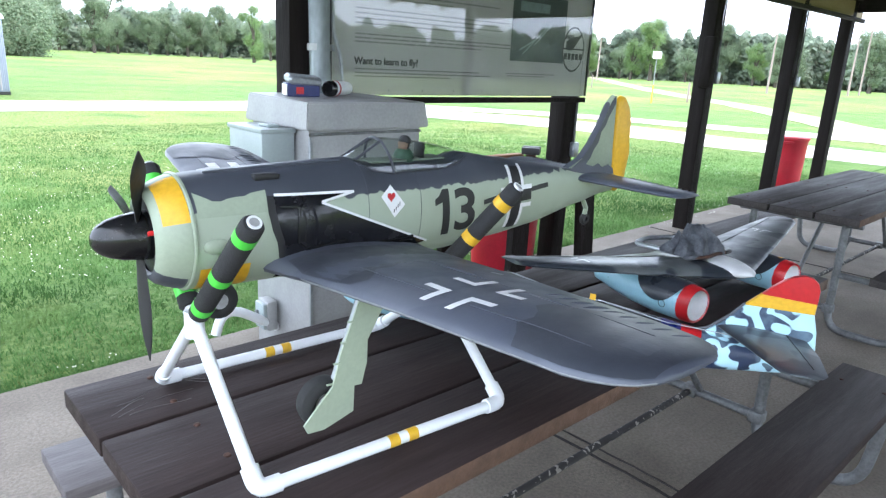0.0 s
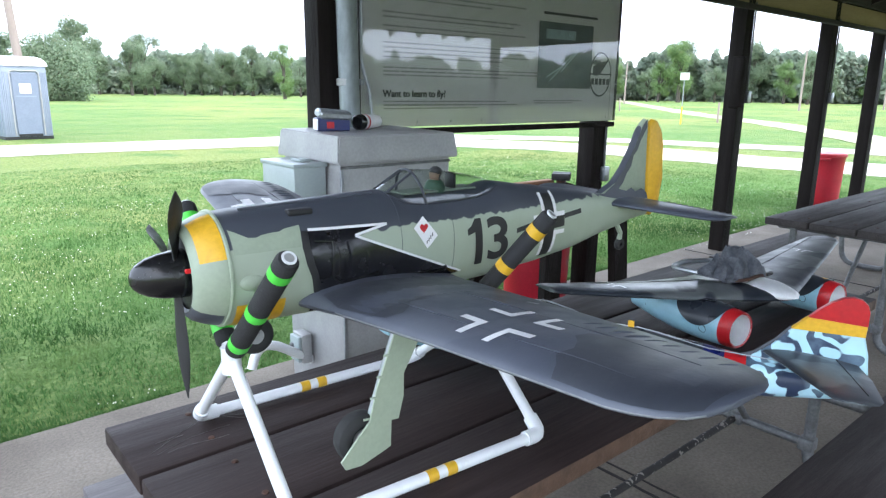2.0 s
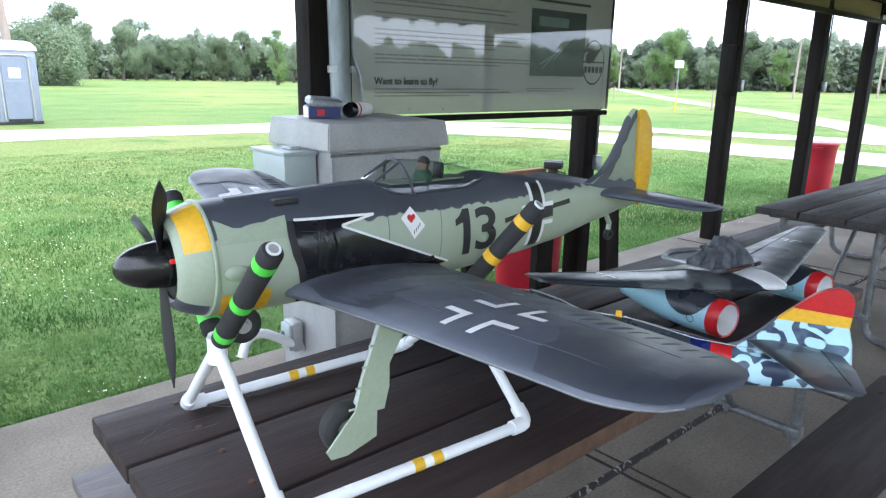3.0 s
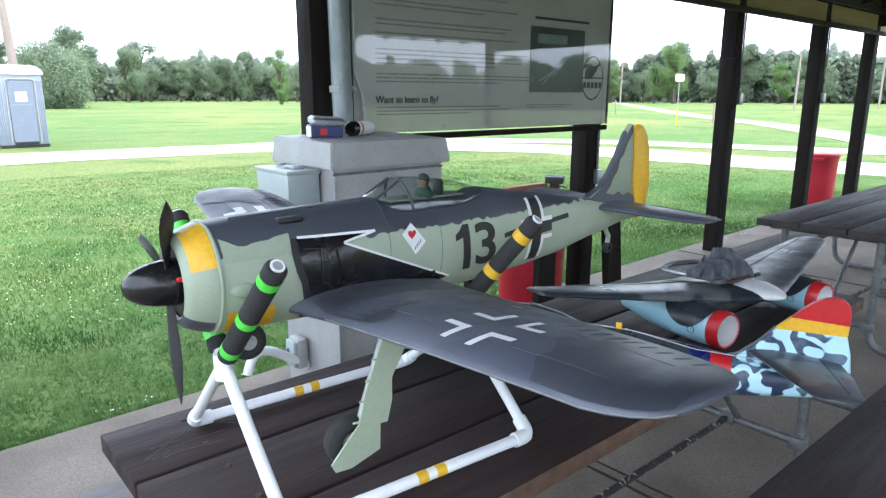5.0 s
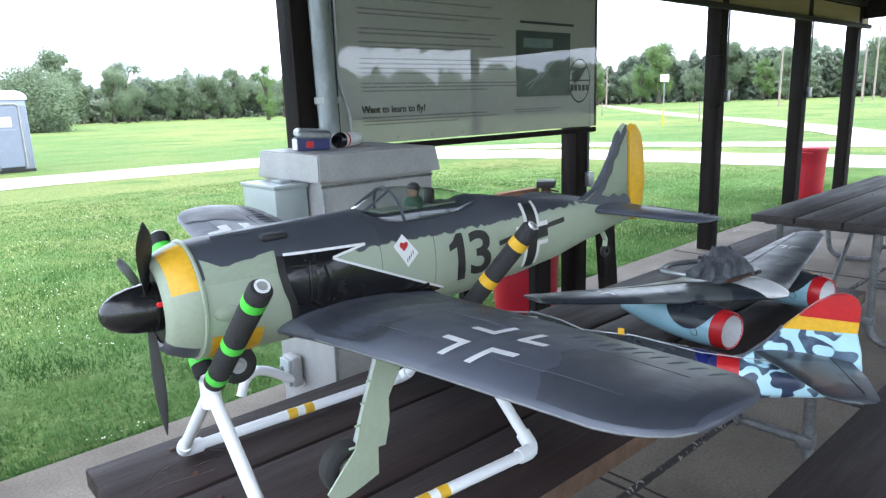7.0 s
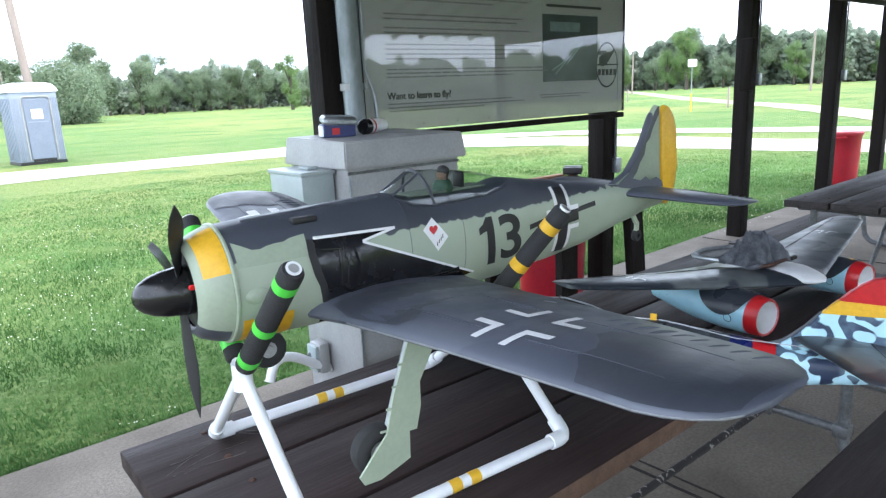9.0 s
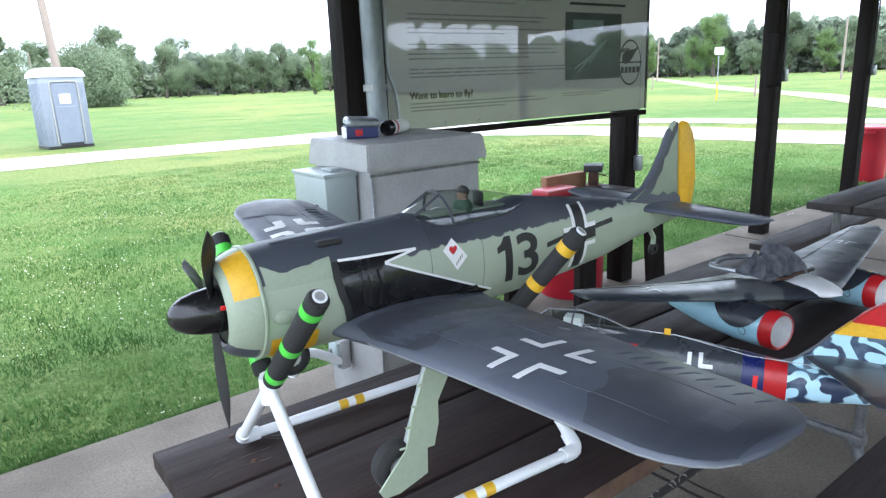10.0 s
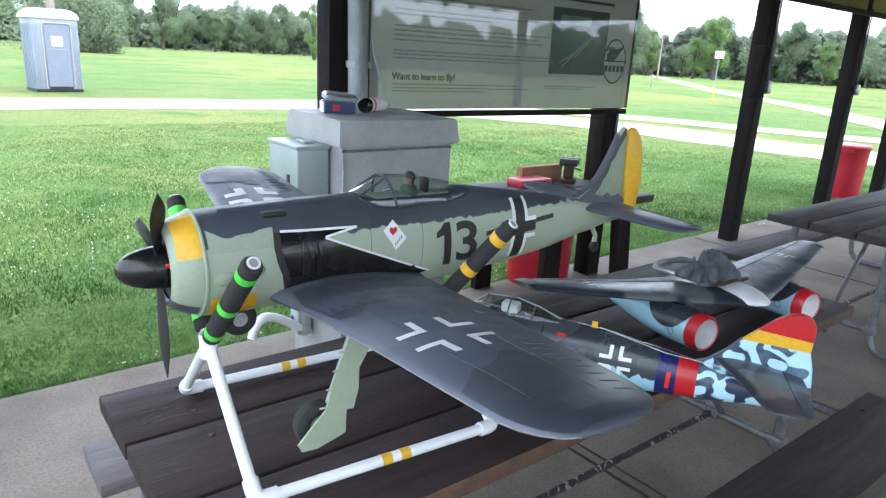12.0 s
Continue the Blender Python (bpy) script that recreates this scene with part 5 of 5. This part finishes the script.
def jet_wing():
    m = Matrix.Translation((4.50, 2.53, 0.752)) @ Matrix.Rotation(math.atan2(0.987, 0.16), 4, "Z")
    # local x runs aft, local y towards the tip nearer the lawn
    t = thing("jet_wing", m, "glossy mottled jet model wing with two blue engine pods", "model airplane", "model airplanes")
    for s in (-1, 1):
        st = [(0.0, -0.03, 0.36, 0.110), (0.09, 0.0, 0.32, 0.112), (0.28, 0.070, 0.25, 0.124), (0.55, 0.165, 0.18, 0.150), (0.72, 0.225, 0.13, 0.168), (0.75, 0.25, 0.09, 0.171)]
        w = part("wing_panel", wing_mesh([(s * v, le, c, z, 1.0) for v, le, c, z in st], 0.13), M_JETCAMO, t)

        def top(u, v, off=0.0):
            le, c, z = lerp_table([(q[0], *q[1:]) for q in st], abs(v))
            x = min(max((u - le) / c, 0.0), 1.0)
            tt = 5 * 0.13 * (0.2969 * math.sqrt(x) - 0.126 * x - 0.3516 * x * x + 0.2843 * x ** 3 - 0.1036 * x ** 4)
            return Vector((u, v, z + c * (tt + 0.02 * (1 - (2 * x - 0.8) ** 2)) + off))
        for sx in (-1, 1):
            e, a, c0, c1 = 0.012, 0.040, 0.235, s * 0.50
            part("cross_edge", patch(stroke((c0 + sx * e, c1 + 0.008), (c0 + sx * e, c1 + a), 0.006), lambda u, v: top(u, v, 0.001)), M_WHITE, w)
            part("cross_edge", patch(stroke((c0 + sx * e, c1 + 0.010), (c0 + sx * a, c1 + 0.010), 0.006), lambda u, v: top(u, v, 0.0014)), M_WHITE, w)
        part("panel_line", sweep([top(0.21, s * 0.12), top(0.27, s * 0.4), top(0.33, s * 0.70)], 0.0012, 5), M_BLACKM, w)
        # engine pod
        y = 0.285 if s > 0 else -0.283
        POD_X = -0.022 if s > 0 else 0.006
        prof = [(-0.030, 0.048), (-0.033, 0.053), (-0.026, 0.057), (0.006, 0.0595), (0.03, 0.061), (0.10, 0.064), (0.19, 0.060), (0.27, 0.050), (0.34, 0.038), (0.37, 0.032)]
        bm = lathe(prof, 40, caps=False)
        for f in bm.faces:
            if f.calc_center_median().x < 0.0:
                f.material_index = 1
        bmesh.ops.translate(bm, vec=(POD_X, y, 0.064), verts=bm.verts)
        pod = part("engine_pod", bm, [M_SKYBLUE, M_RED], t, "light blue engine pod with a red intake ring")
        pod_z = 0.064
        cap = []
        for k in range(36):
            a = 2 * math.pi * k / 36
            cap.append((0.092 + 0.092 * math.cos(a), (1.0 - 0.12 * math.cos(a)) * 0.098 * math.sin(a)))
        on_pod = lambda u, v: Vector((u + POD_X, y + (lerp_table(prof[2:], u)[0] + 0.003) * math.sin(v / 0.06), pod_z + (lerp_table(prof[2:], u)[0] + 0.003) * math.cos(v / 0.06)))
        part("dark_cap", patch(cap, on_pod), M_CAPDARK, pod, "near-black teardrop on the pod")
        bm = lathe([(-0.032, 0.050), (0.03, 0.044), (0.06, 0.0)], 32, caps=False)
        bmesh.ops.translate(bm, vec=(POD_X, y, pod_z), verts=bm.verts)
        part("intake", bm, M_WHITE, pod, "white intake")
        bm = lathe([(0.365, 0.0), (0.365, 0.03)], 24, caps=False)
        bmesh.ops.translate(bm, vec=(POD_X, y, pod_z), verts=bm.verts)
        part("nozzle", bm, M_RED, pod)
        for px, pz in ((0.055, -0.01), (0.28, 0.0)):
            rr = 0.012
            loop = []
            for k in range(21):
                a = 2 * math.pi * k / 20
                u, w2 = px + rr * math.cos(a), pz + rr * math.sin(a)
                loop.append((u + POD_X, y, pod_z + w2))
            r0 = 0.0625 if px < 0.2 else 0.0455
            loop = [(p[0], y + r0 * math.cos(math.asin(max(min((p[2] - pod_z) / r0, 1), -1))), p[2]) for p in loop]
            part("circle_mark", sweep(loop, 0.0009, 5, caps=False), M_BLACKM, pod)
        part("yellow_mark", patch([(0.020, y - 0.010), (0.040, y), (0.020, y + 0.010)], lambda u, v: Vector((u, v, pod_z + math.sqrt(max(0.0625 ** 2 - (v - y) ** 2, 0)) + 0.0015)), 1), M_YELLOW, pod)
    # fairing between the panels and the cut-out behind it
    bm = bmesh.new()
    sec = []
    for i in range(13):
        k = i / 12
        u = -0.05 + 0.22 * k
        hw = 0.085 * math.sqrt(min(k * 2.2, 1.0)) + 0.002
        h = 0.030 * math.sqrt(min(k * 2.0, 1.0)) + 0.001
        sec.append([(u, hw * math.cos(2 * math.pi * j / 24), 0.118 + h * math.sin(2 * math.pi * j / 24) * (1 if math.sin(2 * math.pi * j / 24) > 0 else 0.7)) for j in range(24)])
    part("fairing", rings(sec), M_WHITE, t, "white rounded fairing")
    part("spar_rib", sweep(arc_path([(0.18, -0.10, 0.148), (0.36, -0.11, 0.140), (0.40, 0.0, 0.138), (0.36, 0.11, 0.140), (0.18, 0.10, 0.148)], 0.04), 0.009, 8), M_GALV, t, "bright rim of the wing opening")
    return t


jet_wing()


def rag():
    bm = bmesh.new()
    n, k = 84, 64
    grid = []
    for i in range(n + 1):
        row = []
        for j in range(k + 1):
            a, b = 2 * i / n - 1, 2 * j / k - 1
            rim = max(1 - a ** 4, 0) * max(1 - b ** 4, 0)
            q = Vector((a * 2.1, b * 1.5, 0.4))
            ridge = 1 - 2.2 * abs(noise.noise(q * 0.75 + Vector((4, 2, 7))))
            crease = 1 - 2.0 * abs(noise.noise(q * 2.0 + Vector((1, 8, 3))))
            z = rim * (0.030 + 0.075 * max(ridge, 0) * (1 - 0.4 * a * a) + 0.016 * max(crease, 0))
            dx = 0.035 * noise.noise(q * 1.8 + Vector((9, 0, 0))) + z * 0.35 * noise.noise(q + Vector((0, 3, 5)))
            dy = 0.030 * noise.noise(q * 1.8 + Vector((0, 9, 0)))
            row.append(bm.verts.new((a * 0.135 + dx, b * 0.085 + dy, z - 0.012)))
        grid.append(row)
    for i in range(n):
        for j in range(k):
            bm.faces.new((grid[i][j], grid[i + 1][j], grid[i + 1][j + 1], grid[i][j + 1]))
    ob = finish("rag", bm, M_CLOTH, None, True, 70)
    ob.matrix_basis = pose(4.50, 2.70, 0.912, 0, 0, -8) @ Matrix.Diagonal((0.80, 0.85, 0.85, 1))
    tagged(ob, "crumpled dark grey rag lying on the jet wing", "rag")
    t = thing("wiring_lead", pose(4.47, 2.63, 0.903), "short dark red and black wiring lead on the wing", "cable")
    part("wire", sweep(arc_path([(-0.08, 0.03, 0.0), (-0.02, -0.01, 0.006), (0.03, 0.0, 0.004), (0.10, -0.012, 0.004)], 0.02), 0.006, 8), M_RUST, t)
    part("plug", block(0.04, 0.014, 0.012, 0.11, -0.013, -0.002, 0.003), M_BLACKM, t)


rag()


# ---- portable toilet, poles and signs beyond the drive ----
def toilet():
    t = thing("portable_toilet", pose(5.82, 25.2, -0.03, 0, 0, 6), "blue-grey portable toilet with a white domed roof", "portable toilet")
    w, d, h = 1.24, 1.18, 2.02
    part("body", block(w, d, h, 0, 0, 0.08, 0.02, 2), M_TOILET, t)
    for k in range(4):
        for s in (-1, 1):
            part("wall_rib", block(0.035, 0.02, 1.8, s * (0.455 + 0.045 * k), -d / 2 - 0.008, 0.12, 0.006), M_TOILET, t)
    for k in range(7):
        part("wall_rib", block(0.02, 0.05, 1.8, -w / 2 - 0.008, -0.48 + 0.16 * k, 0.12, 0.006), M_TOILET, t)
    sec = []
    for i in range(8):
        k = i / 7
        e = math.sqrt(1 - k * k * 0.97)
        sec.append([(x * (0.67 * (0.55 + 0.45 * e)), y * (0.62 * (0.55 + 0.45 * e)), 2.09 + 0.27 * k) for x, y in ((-1, -1), (0, -1.02), (1, -1), (1.02, 0), (1, 1), (0, 1.02), (-1, 1), (-1.02, 0))])
    part("roof", rings(sec), M_WHITE, t, "white domed roof", angle=60)
    door = part("door", block(0.66, 0.03, 1.72, 0.03, -d / 2 - 0.015, 0.16, 0.01), M_TOILETD, t)
    part("door_frame", sweep(arc_path([(-0.35, -d / 2 - 0.02, 0.12), (-0.35, -d / 2 - 0.02, 1.96), (0.41, -d / 2 - 0.02, 1.96), (0.41, -d / 2 - 0.02, 0.12)], 0.12), 0.022, 8), M_CABINET, t, "pale door surround")
    part("notice", block(0.30, 0.008, 0.28, 0.02, -d / 2 - 0.034, 1.32, 0.0), M_WHITE, door, "white notice")
    part("vent_panel", block(0.52, 0.008, 0.03, 0.03, -d / 2 - 0.034, 1.22, 0.0), M_TOILET, door)
    part("skid", block(1.26, 1.18, 0.09, 0, 0, 0, 0.01), M_BLACKM, t)
    part("step_gap", block(0.62, 0.02, 0.07, 0.03, -d / 2 - 0.02, 0.09, 0.0), M_BLACKM, t)


toilet()


def pole(x, y, h, r, lean, label):
    ob = finish("utility_pole", sweep([(0, 0, -0.1), (lean * 0.5, 0, h * 0.5), (lean, 0, h)], [r, r * 0.85, r * 0.7], 12), M_WOODPOLE)
    ob.matrix_basis = pose(x, y, -0.03)
    tagged(ob, label, "pole", "poles")


pole(6.36, 27.2, 9.0, 0.14, -0.5, "weathered wooden utility pole behind the toilet")
for x, y, h in ((88, 61, 6), (112, 44, 9), (76, 31.3, 6), (100, 29.5, 9.5), (92, 28.4, 6.5), (100, 88, 7), (15, 105, 7)):
    pole(x, y, h, 0.12, 0.1, "distant pale wooden pole at the field edge")


def field_sign(x, y, s, label):
    t = thing("field_sign", pose(x, y, -0.03, 0, 0, -50), label, "sign", "field signs")
    part("post", sweep([(0, 0, 0), (0, 0, 2.4 * s)], 0.022, 8), M_GALV, t)
    part("sleeve", sweep([(0, 0, 0), (0, 0, 0.9 * s)], 0.035, 8), M_YELLOW, t, "yellow lower sleeve")
    part("board", block(0.44 * s, 0.04, 0.36 * s, 0, -0.05, 2.22 * s, 0.02), M_WHITE, t)


field_sign(34.3, 20.3, 1.0, "white square sign board on a thin post")
for x, y in ((52, 36.5), (38.5, 20.5)):
    ob = finish("marker_post", block(0.09, 0.09, 1.1, 0, 0, 0, 0.01), M_WOODPOLE)
    ob.matrix_basis = pose(x, y, -0.03)
    tagged(ob, "short wooden marker post in the grass", "post", "marker posts")


# ---- trees ----
def tree_meshes(seed, height, spread, leaves, base, leaf_mat, slim=False, size=1.0):
    rnd = random.Random(seed)
    trunk = sweep([(0, 0, -0.2), (rnd.uniform(-.1, .1), 0, height * 0.3), (rnd.uniform(-.3, .3), rnd.uniform(-.3, .3), height * 0.8)], [0.035 * height, 0.025 * height, 0.006 * height], 8)
    lobes = []
    for i in range(15 if not slim else 7):
        a = rnd.uniform(0, 2 * math.pi)
        r = spread * rnd.uniform(0.15, 0.72)
        z = height * rnd.uniform(base + 0.12, 0.86)
        fall = 1 - abs(z / height - 0.55) * 0.8
        p = Vector((r * math.cos(a) * fall, r * math.sin(a) * fall, z))
        lobes.append((p, spread * rnd.uniform(0.28, 0.5) * fall))
        sweep([(0, 0, z * 0.55), p * 0.6 + Vector((0, 0, z * 0.36)), p], [0.012 * height, 0.008 * height, 0.003 * height], 5, trunk)
    lobes.append((Vector((0, 0, height * 0.86)), spread * 0.34))
    verts, faces = [], []
    for k in range(leaves):
        c, rr = lobes[k % len(lobes)]
        d = Vector((rnd.gauss(0, 1), rnd.gauss(0, 1), rnd.gauss(0, 1))).normalized()
        p = c + d * rr * (rnd.random() ** 0.35) * rnd.uniform(0.75, 1.15)
        s = spread * size * rnd.uniform(0.013, 0.034)
        u = Vector((rnd.gauss(0, 1), rnd.gauss(0, 1), rnd.gauss(0, 0.6))).normalized()
        v = u.cross(d + Vector((0.01, 0.02, 0.3))).normalized()
        n = len(verts)
        verts += [p - u * s, p + v * s * 0.7, p + u * s * 1.1 + d * s * 0.3, p - v * s * 0.8 + d * s * 0.2]
        faces.append((n, n + 1, n + 2, n + 3))
    me = bpy.data.meshes.new("crown")
    me.from_pydata([tuple(v) for v in verts], [], faces)
    me.materials.append(leaf_mat)
    return trunk, me


def make_tree(seed, height, spread, leaves, base, leaf_mat, m, label, category="tree", slim=False, size=1.0):
    t = thing("tree", m, label, category, "trees")
    trunk, crown = tree_meshes(seed, height, spread, leaves, base, leaf_mat, slim, size)
    part("trunk", trunk, M_BARK, t)
    ob = new("crown", crown)
    ob.parent = t
    return t


protos = [make_tree(11, 13, 5.2, 15000, 0.06, M_LEAFHAZE, pose(47, 150, -0.04), "full dark green broadleaf tree at the field edge"),
          make_tree(12, 15, 6.0, 16000, 0.06, M_LEAFHAZE, pose(33, 146, -0.04), "tall rounded green tree at the field edge"),
          make_tree(13, 11, 4.6, 13000, 0.04, M_LEAFHAZE, pose(62, 147, -0.04), "broad mid-green tree at the field edge"),
          make_tree(14, 12, 4.4, 13000, 0.03, M_LEAFLIGHT, pose(118, 70, -0.04), "light green bushy tree in front of the woods")]
rnd = random.Random(21)
# ring of field-edge trees: bearing in degrees from +y towards +x, distance
for bearing, dist, kind, sc in [(b + rnd.uniform(-0.8, 0.8), rnd.uniform(140, 165), rnd.choice((0, 0, 1, 2)), rnd.uniform(0.68, 0.92)) for b in [1.5 + 2.0 * i for i in range(16)]]:
    a = radians(bearing)
    copy_thing(protos[kind], pose(2 + dist * math.sin(a), 2 + dist * math.cos(a), -0.04, 0, 0, rnd.uniform(0, 360)) @ Matrix.Scale(sc, 4))
for bearing, dist, kind, sc in [(b + rnd.uniform(-0.8, 0.8), rnd.uniform(125, 160), rnd.choice((0, 1, 2, 3)), rnd.uniform(0.55, 0.85)) for b in [50 + 1.7 * i for i in range(22)]]:
    a = radians(bearing)
    copy_thing(protos[kind], pose(2 + dist * math.sin(a), 2 + dist * math.cos(a), -0.04, 0, 0, rnd.uniform(0, 360)) @ Matrix.Scale(sc * 1.05, 4))
make_tree(31, 9.0, 3.1, 11000, 0.0, M_LEAFLIGHT, pose(52.8, 99.5, -0.04), "slender light green young tree on the lawn", slim=True)
make_tree(32, 6.0, 8.6, 34000, -0.08, M_LEAFHAZE, pose(17.6, 88, -0.04), "wide dense dark green shrub clump on the lawn", "bush", size=0.5)


def woods(name, b0, b1, dist, height, count, seed):
    """The closed wood behind the single trees, as one mass of leaf clumps."""
    rnd = random.Random(seed)
    verts, faces = [], []
    for k in range(count):
        b = radians(rnd.uniform(b0, b1))
        top = height * (0.72 + 0.5 * noise.noise(Vector((math.degrees(b) * 0.35, seed, 0))) + 0.22 * noise.noise(Vector((math.degrees(b) * 1.7, seed, 3))))
        z = top * rnd.random() ** 0.8
        d = dist + rnd.uniform(-6, 6) + 5 * noise.noise(Vector((math.degrees(b), z * 0.2, 1)))
        p = Vector((2 + d * math.sin(b), 2 + d * math.cos(b), z))
        s = rnd.uniform(0.28, 0.68)
        u = Vector((rnd.gauss(0, 1), rnd.gauss(0, 1), rnd.gauss(0, 1))).normalized()
        v = u.orthogonal().normalized()
        n = len(verts)
        verts += [tuple(p - u * s), tuple(p + v * s * 0.8), tuple(p + u * s), tuple(p - v * s)]
        faces.append((n, n + 1, n + 2, n + 3))
    me = bpy.data.meshes.new(name)
    me.from_pydata(verts, [], faces)
    # Palest leaf colour, carrying the haze of the distance.
    me.materials.append(M_WOODHAZE)
    tagged(new(name, me), "closed green wood beyond the field, leaves paled for haze", "woods", kind="stuff")


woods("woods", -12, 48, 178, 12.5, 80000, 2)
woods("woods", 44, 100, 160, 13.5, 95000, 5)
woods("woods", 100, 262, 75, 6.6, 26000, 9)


# ---- lawn detail ----
def lawn(name, count, box, height, seed, material, label):
    rng = np.random.default_rng(seed)
    x = rng.uniform(box[0], box[1], count)
    y = box[2] + (box[3] - box[2]) * rng.random(count) ** 1.7
    edge = np.interp(x, [p[0] for p in EDGE], [p[1] for p in EDGE]) + 0.012
    y = np.maximum(y, edge + rng.random(count) * 0.05)
    h = rng.uniform(0.4, 1.0, count) * height * np.clip(1.25 - (y - 4.9) / 13.0, 0.3, 1.0) * np.clip((19.0 - x) / 7.0, 0.12, 1.0)
    # clumps of taller and thinner growth
    tuft = np.sin(x * 5.1 + 2 * np.sin(y * 3.7)) * np.sin(y * 6.3 + 2 * np.sin(x * 4.1)) + 0.6 * np.sin(x * 17.0 + 3 * np.sin(y * 9.0)) * np.sin(y * 19.0 + 3 * np.sin(x * 11.0))
    h *= np.clip(0.95 + 0.28 * tuft, 0.5, 1.4)
    a = rng.uniform(0, 2 * np.pi, count)
    lean = rng.uniform(0.2, 0.9, count) * h
    w = rng.uniform(0.0025, 0.005, count) * (1 + 0.12 * (y - 5))
    z0 = -0.04
    p0 = np.stack([x - w * np.sin(a), y + w * np.cos(a), np.full(count, z0)], 1)
    p1 = np.stack([x + w * np.sin(a), y - w * np.cos(a), np.full(count, z0)], 1)
    p2 = np.stack([x + 0.5 * lean * np.cos(a) + 0.7 * w * np.sin(a), y + 0.5 * lean * np.sin(a) - 0.7 * w * np.cos(a), z0 + 0.7 * h], 1)
    p3 = np.stack([x + lean * np.cos(a), y + lean * np.sin(a), z0 + h], 1)
    verts = np.stack([p0, p1, p2, p3], 1).reshape(-1, 3)
    faces = np.arange(count * 4).reshape(-1, 4)
    me = bpy.data.meshes.new(name)
    me.from_pydata(verts.tolist(), [], faces.tolist())
    me.materials.append(material)
    tagged(new(name, me), label, "grass", kind="stuff")


lawn("grass", 330000, (0.0, 19.0, 4.8, 16.0), 0.048, 3, M_BLADES, "short green lawn grass along the slab")


def clover():
    rng = random.Random(8)
    verts, faces = [], []
    for k in range(5200):
        x, y = rng.uniform(0.5, 14), 4.95 + 8 * rng.random() ** 1.5
        if noise.noise(Vector((x * 0.8, y * 0.8, 2))) + 0.5 * noise.noise(Vector((x * 2.3, y * 2.3, 5))) < 0.0:
            continue
        r, z, n = rng.uniform(0.003, 0.0062), rng.uniform(-0.004, 0.014), len(verts)
        ring = [(x + r * math.cos(a), y + r * math.sin(a), z) for a in (rng.random() + q * math.pi / 3 for q in range(6))]
        verts += [(x, y, z + r), (x, y, z - r)] + ring
        for q in range(6):
            a, b = n + 2 + q, n + 2 + (q + 1) % 6
            faces += [(n, a, b), (n + 1, b, a)]
    me = bpy.data.meshes.new("clover")
    me.from_pydata(verts, [], faces)
    me.materials.append(M_CLOVER)
    tagged(new("clover", me), "scattered small white clover flowers in the lawn", "flowers", kind="stuff")


clover()
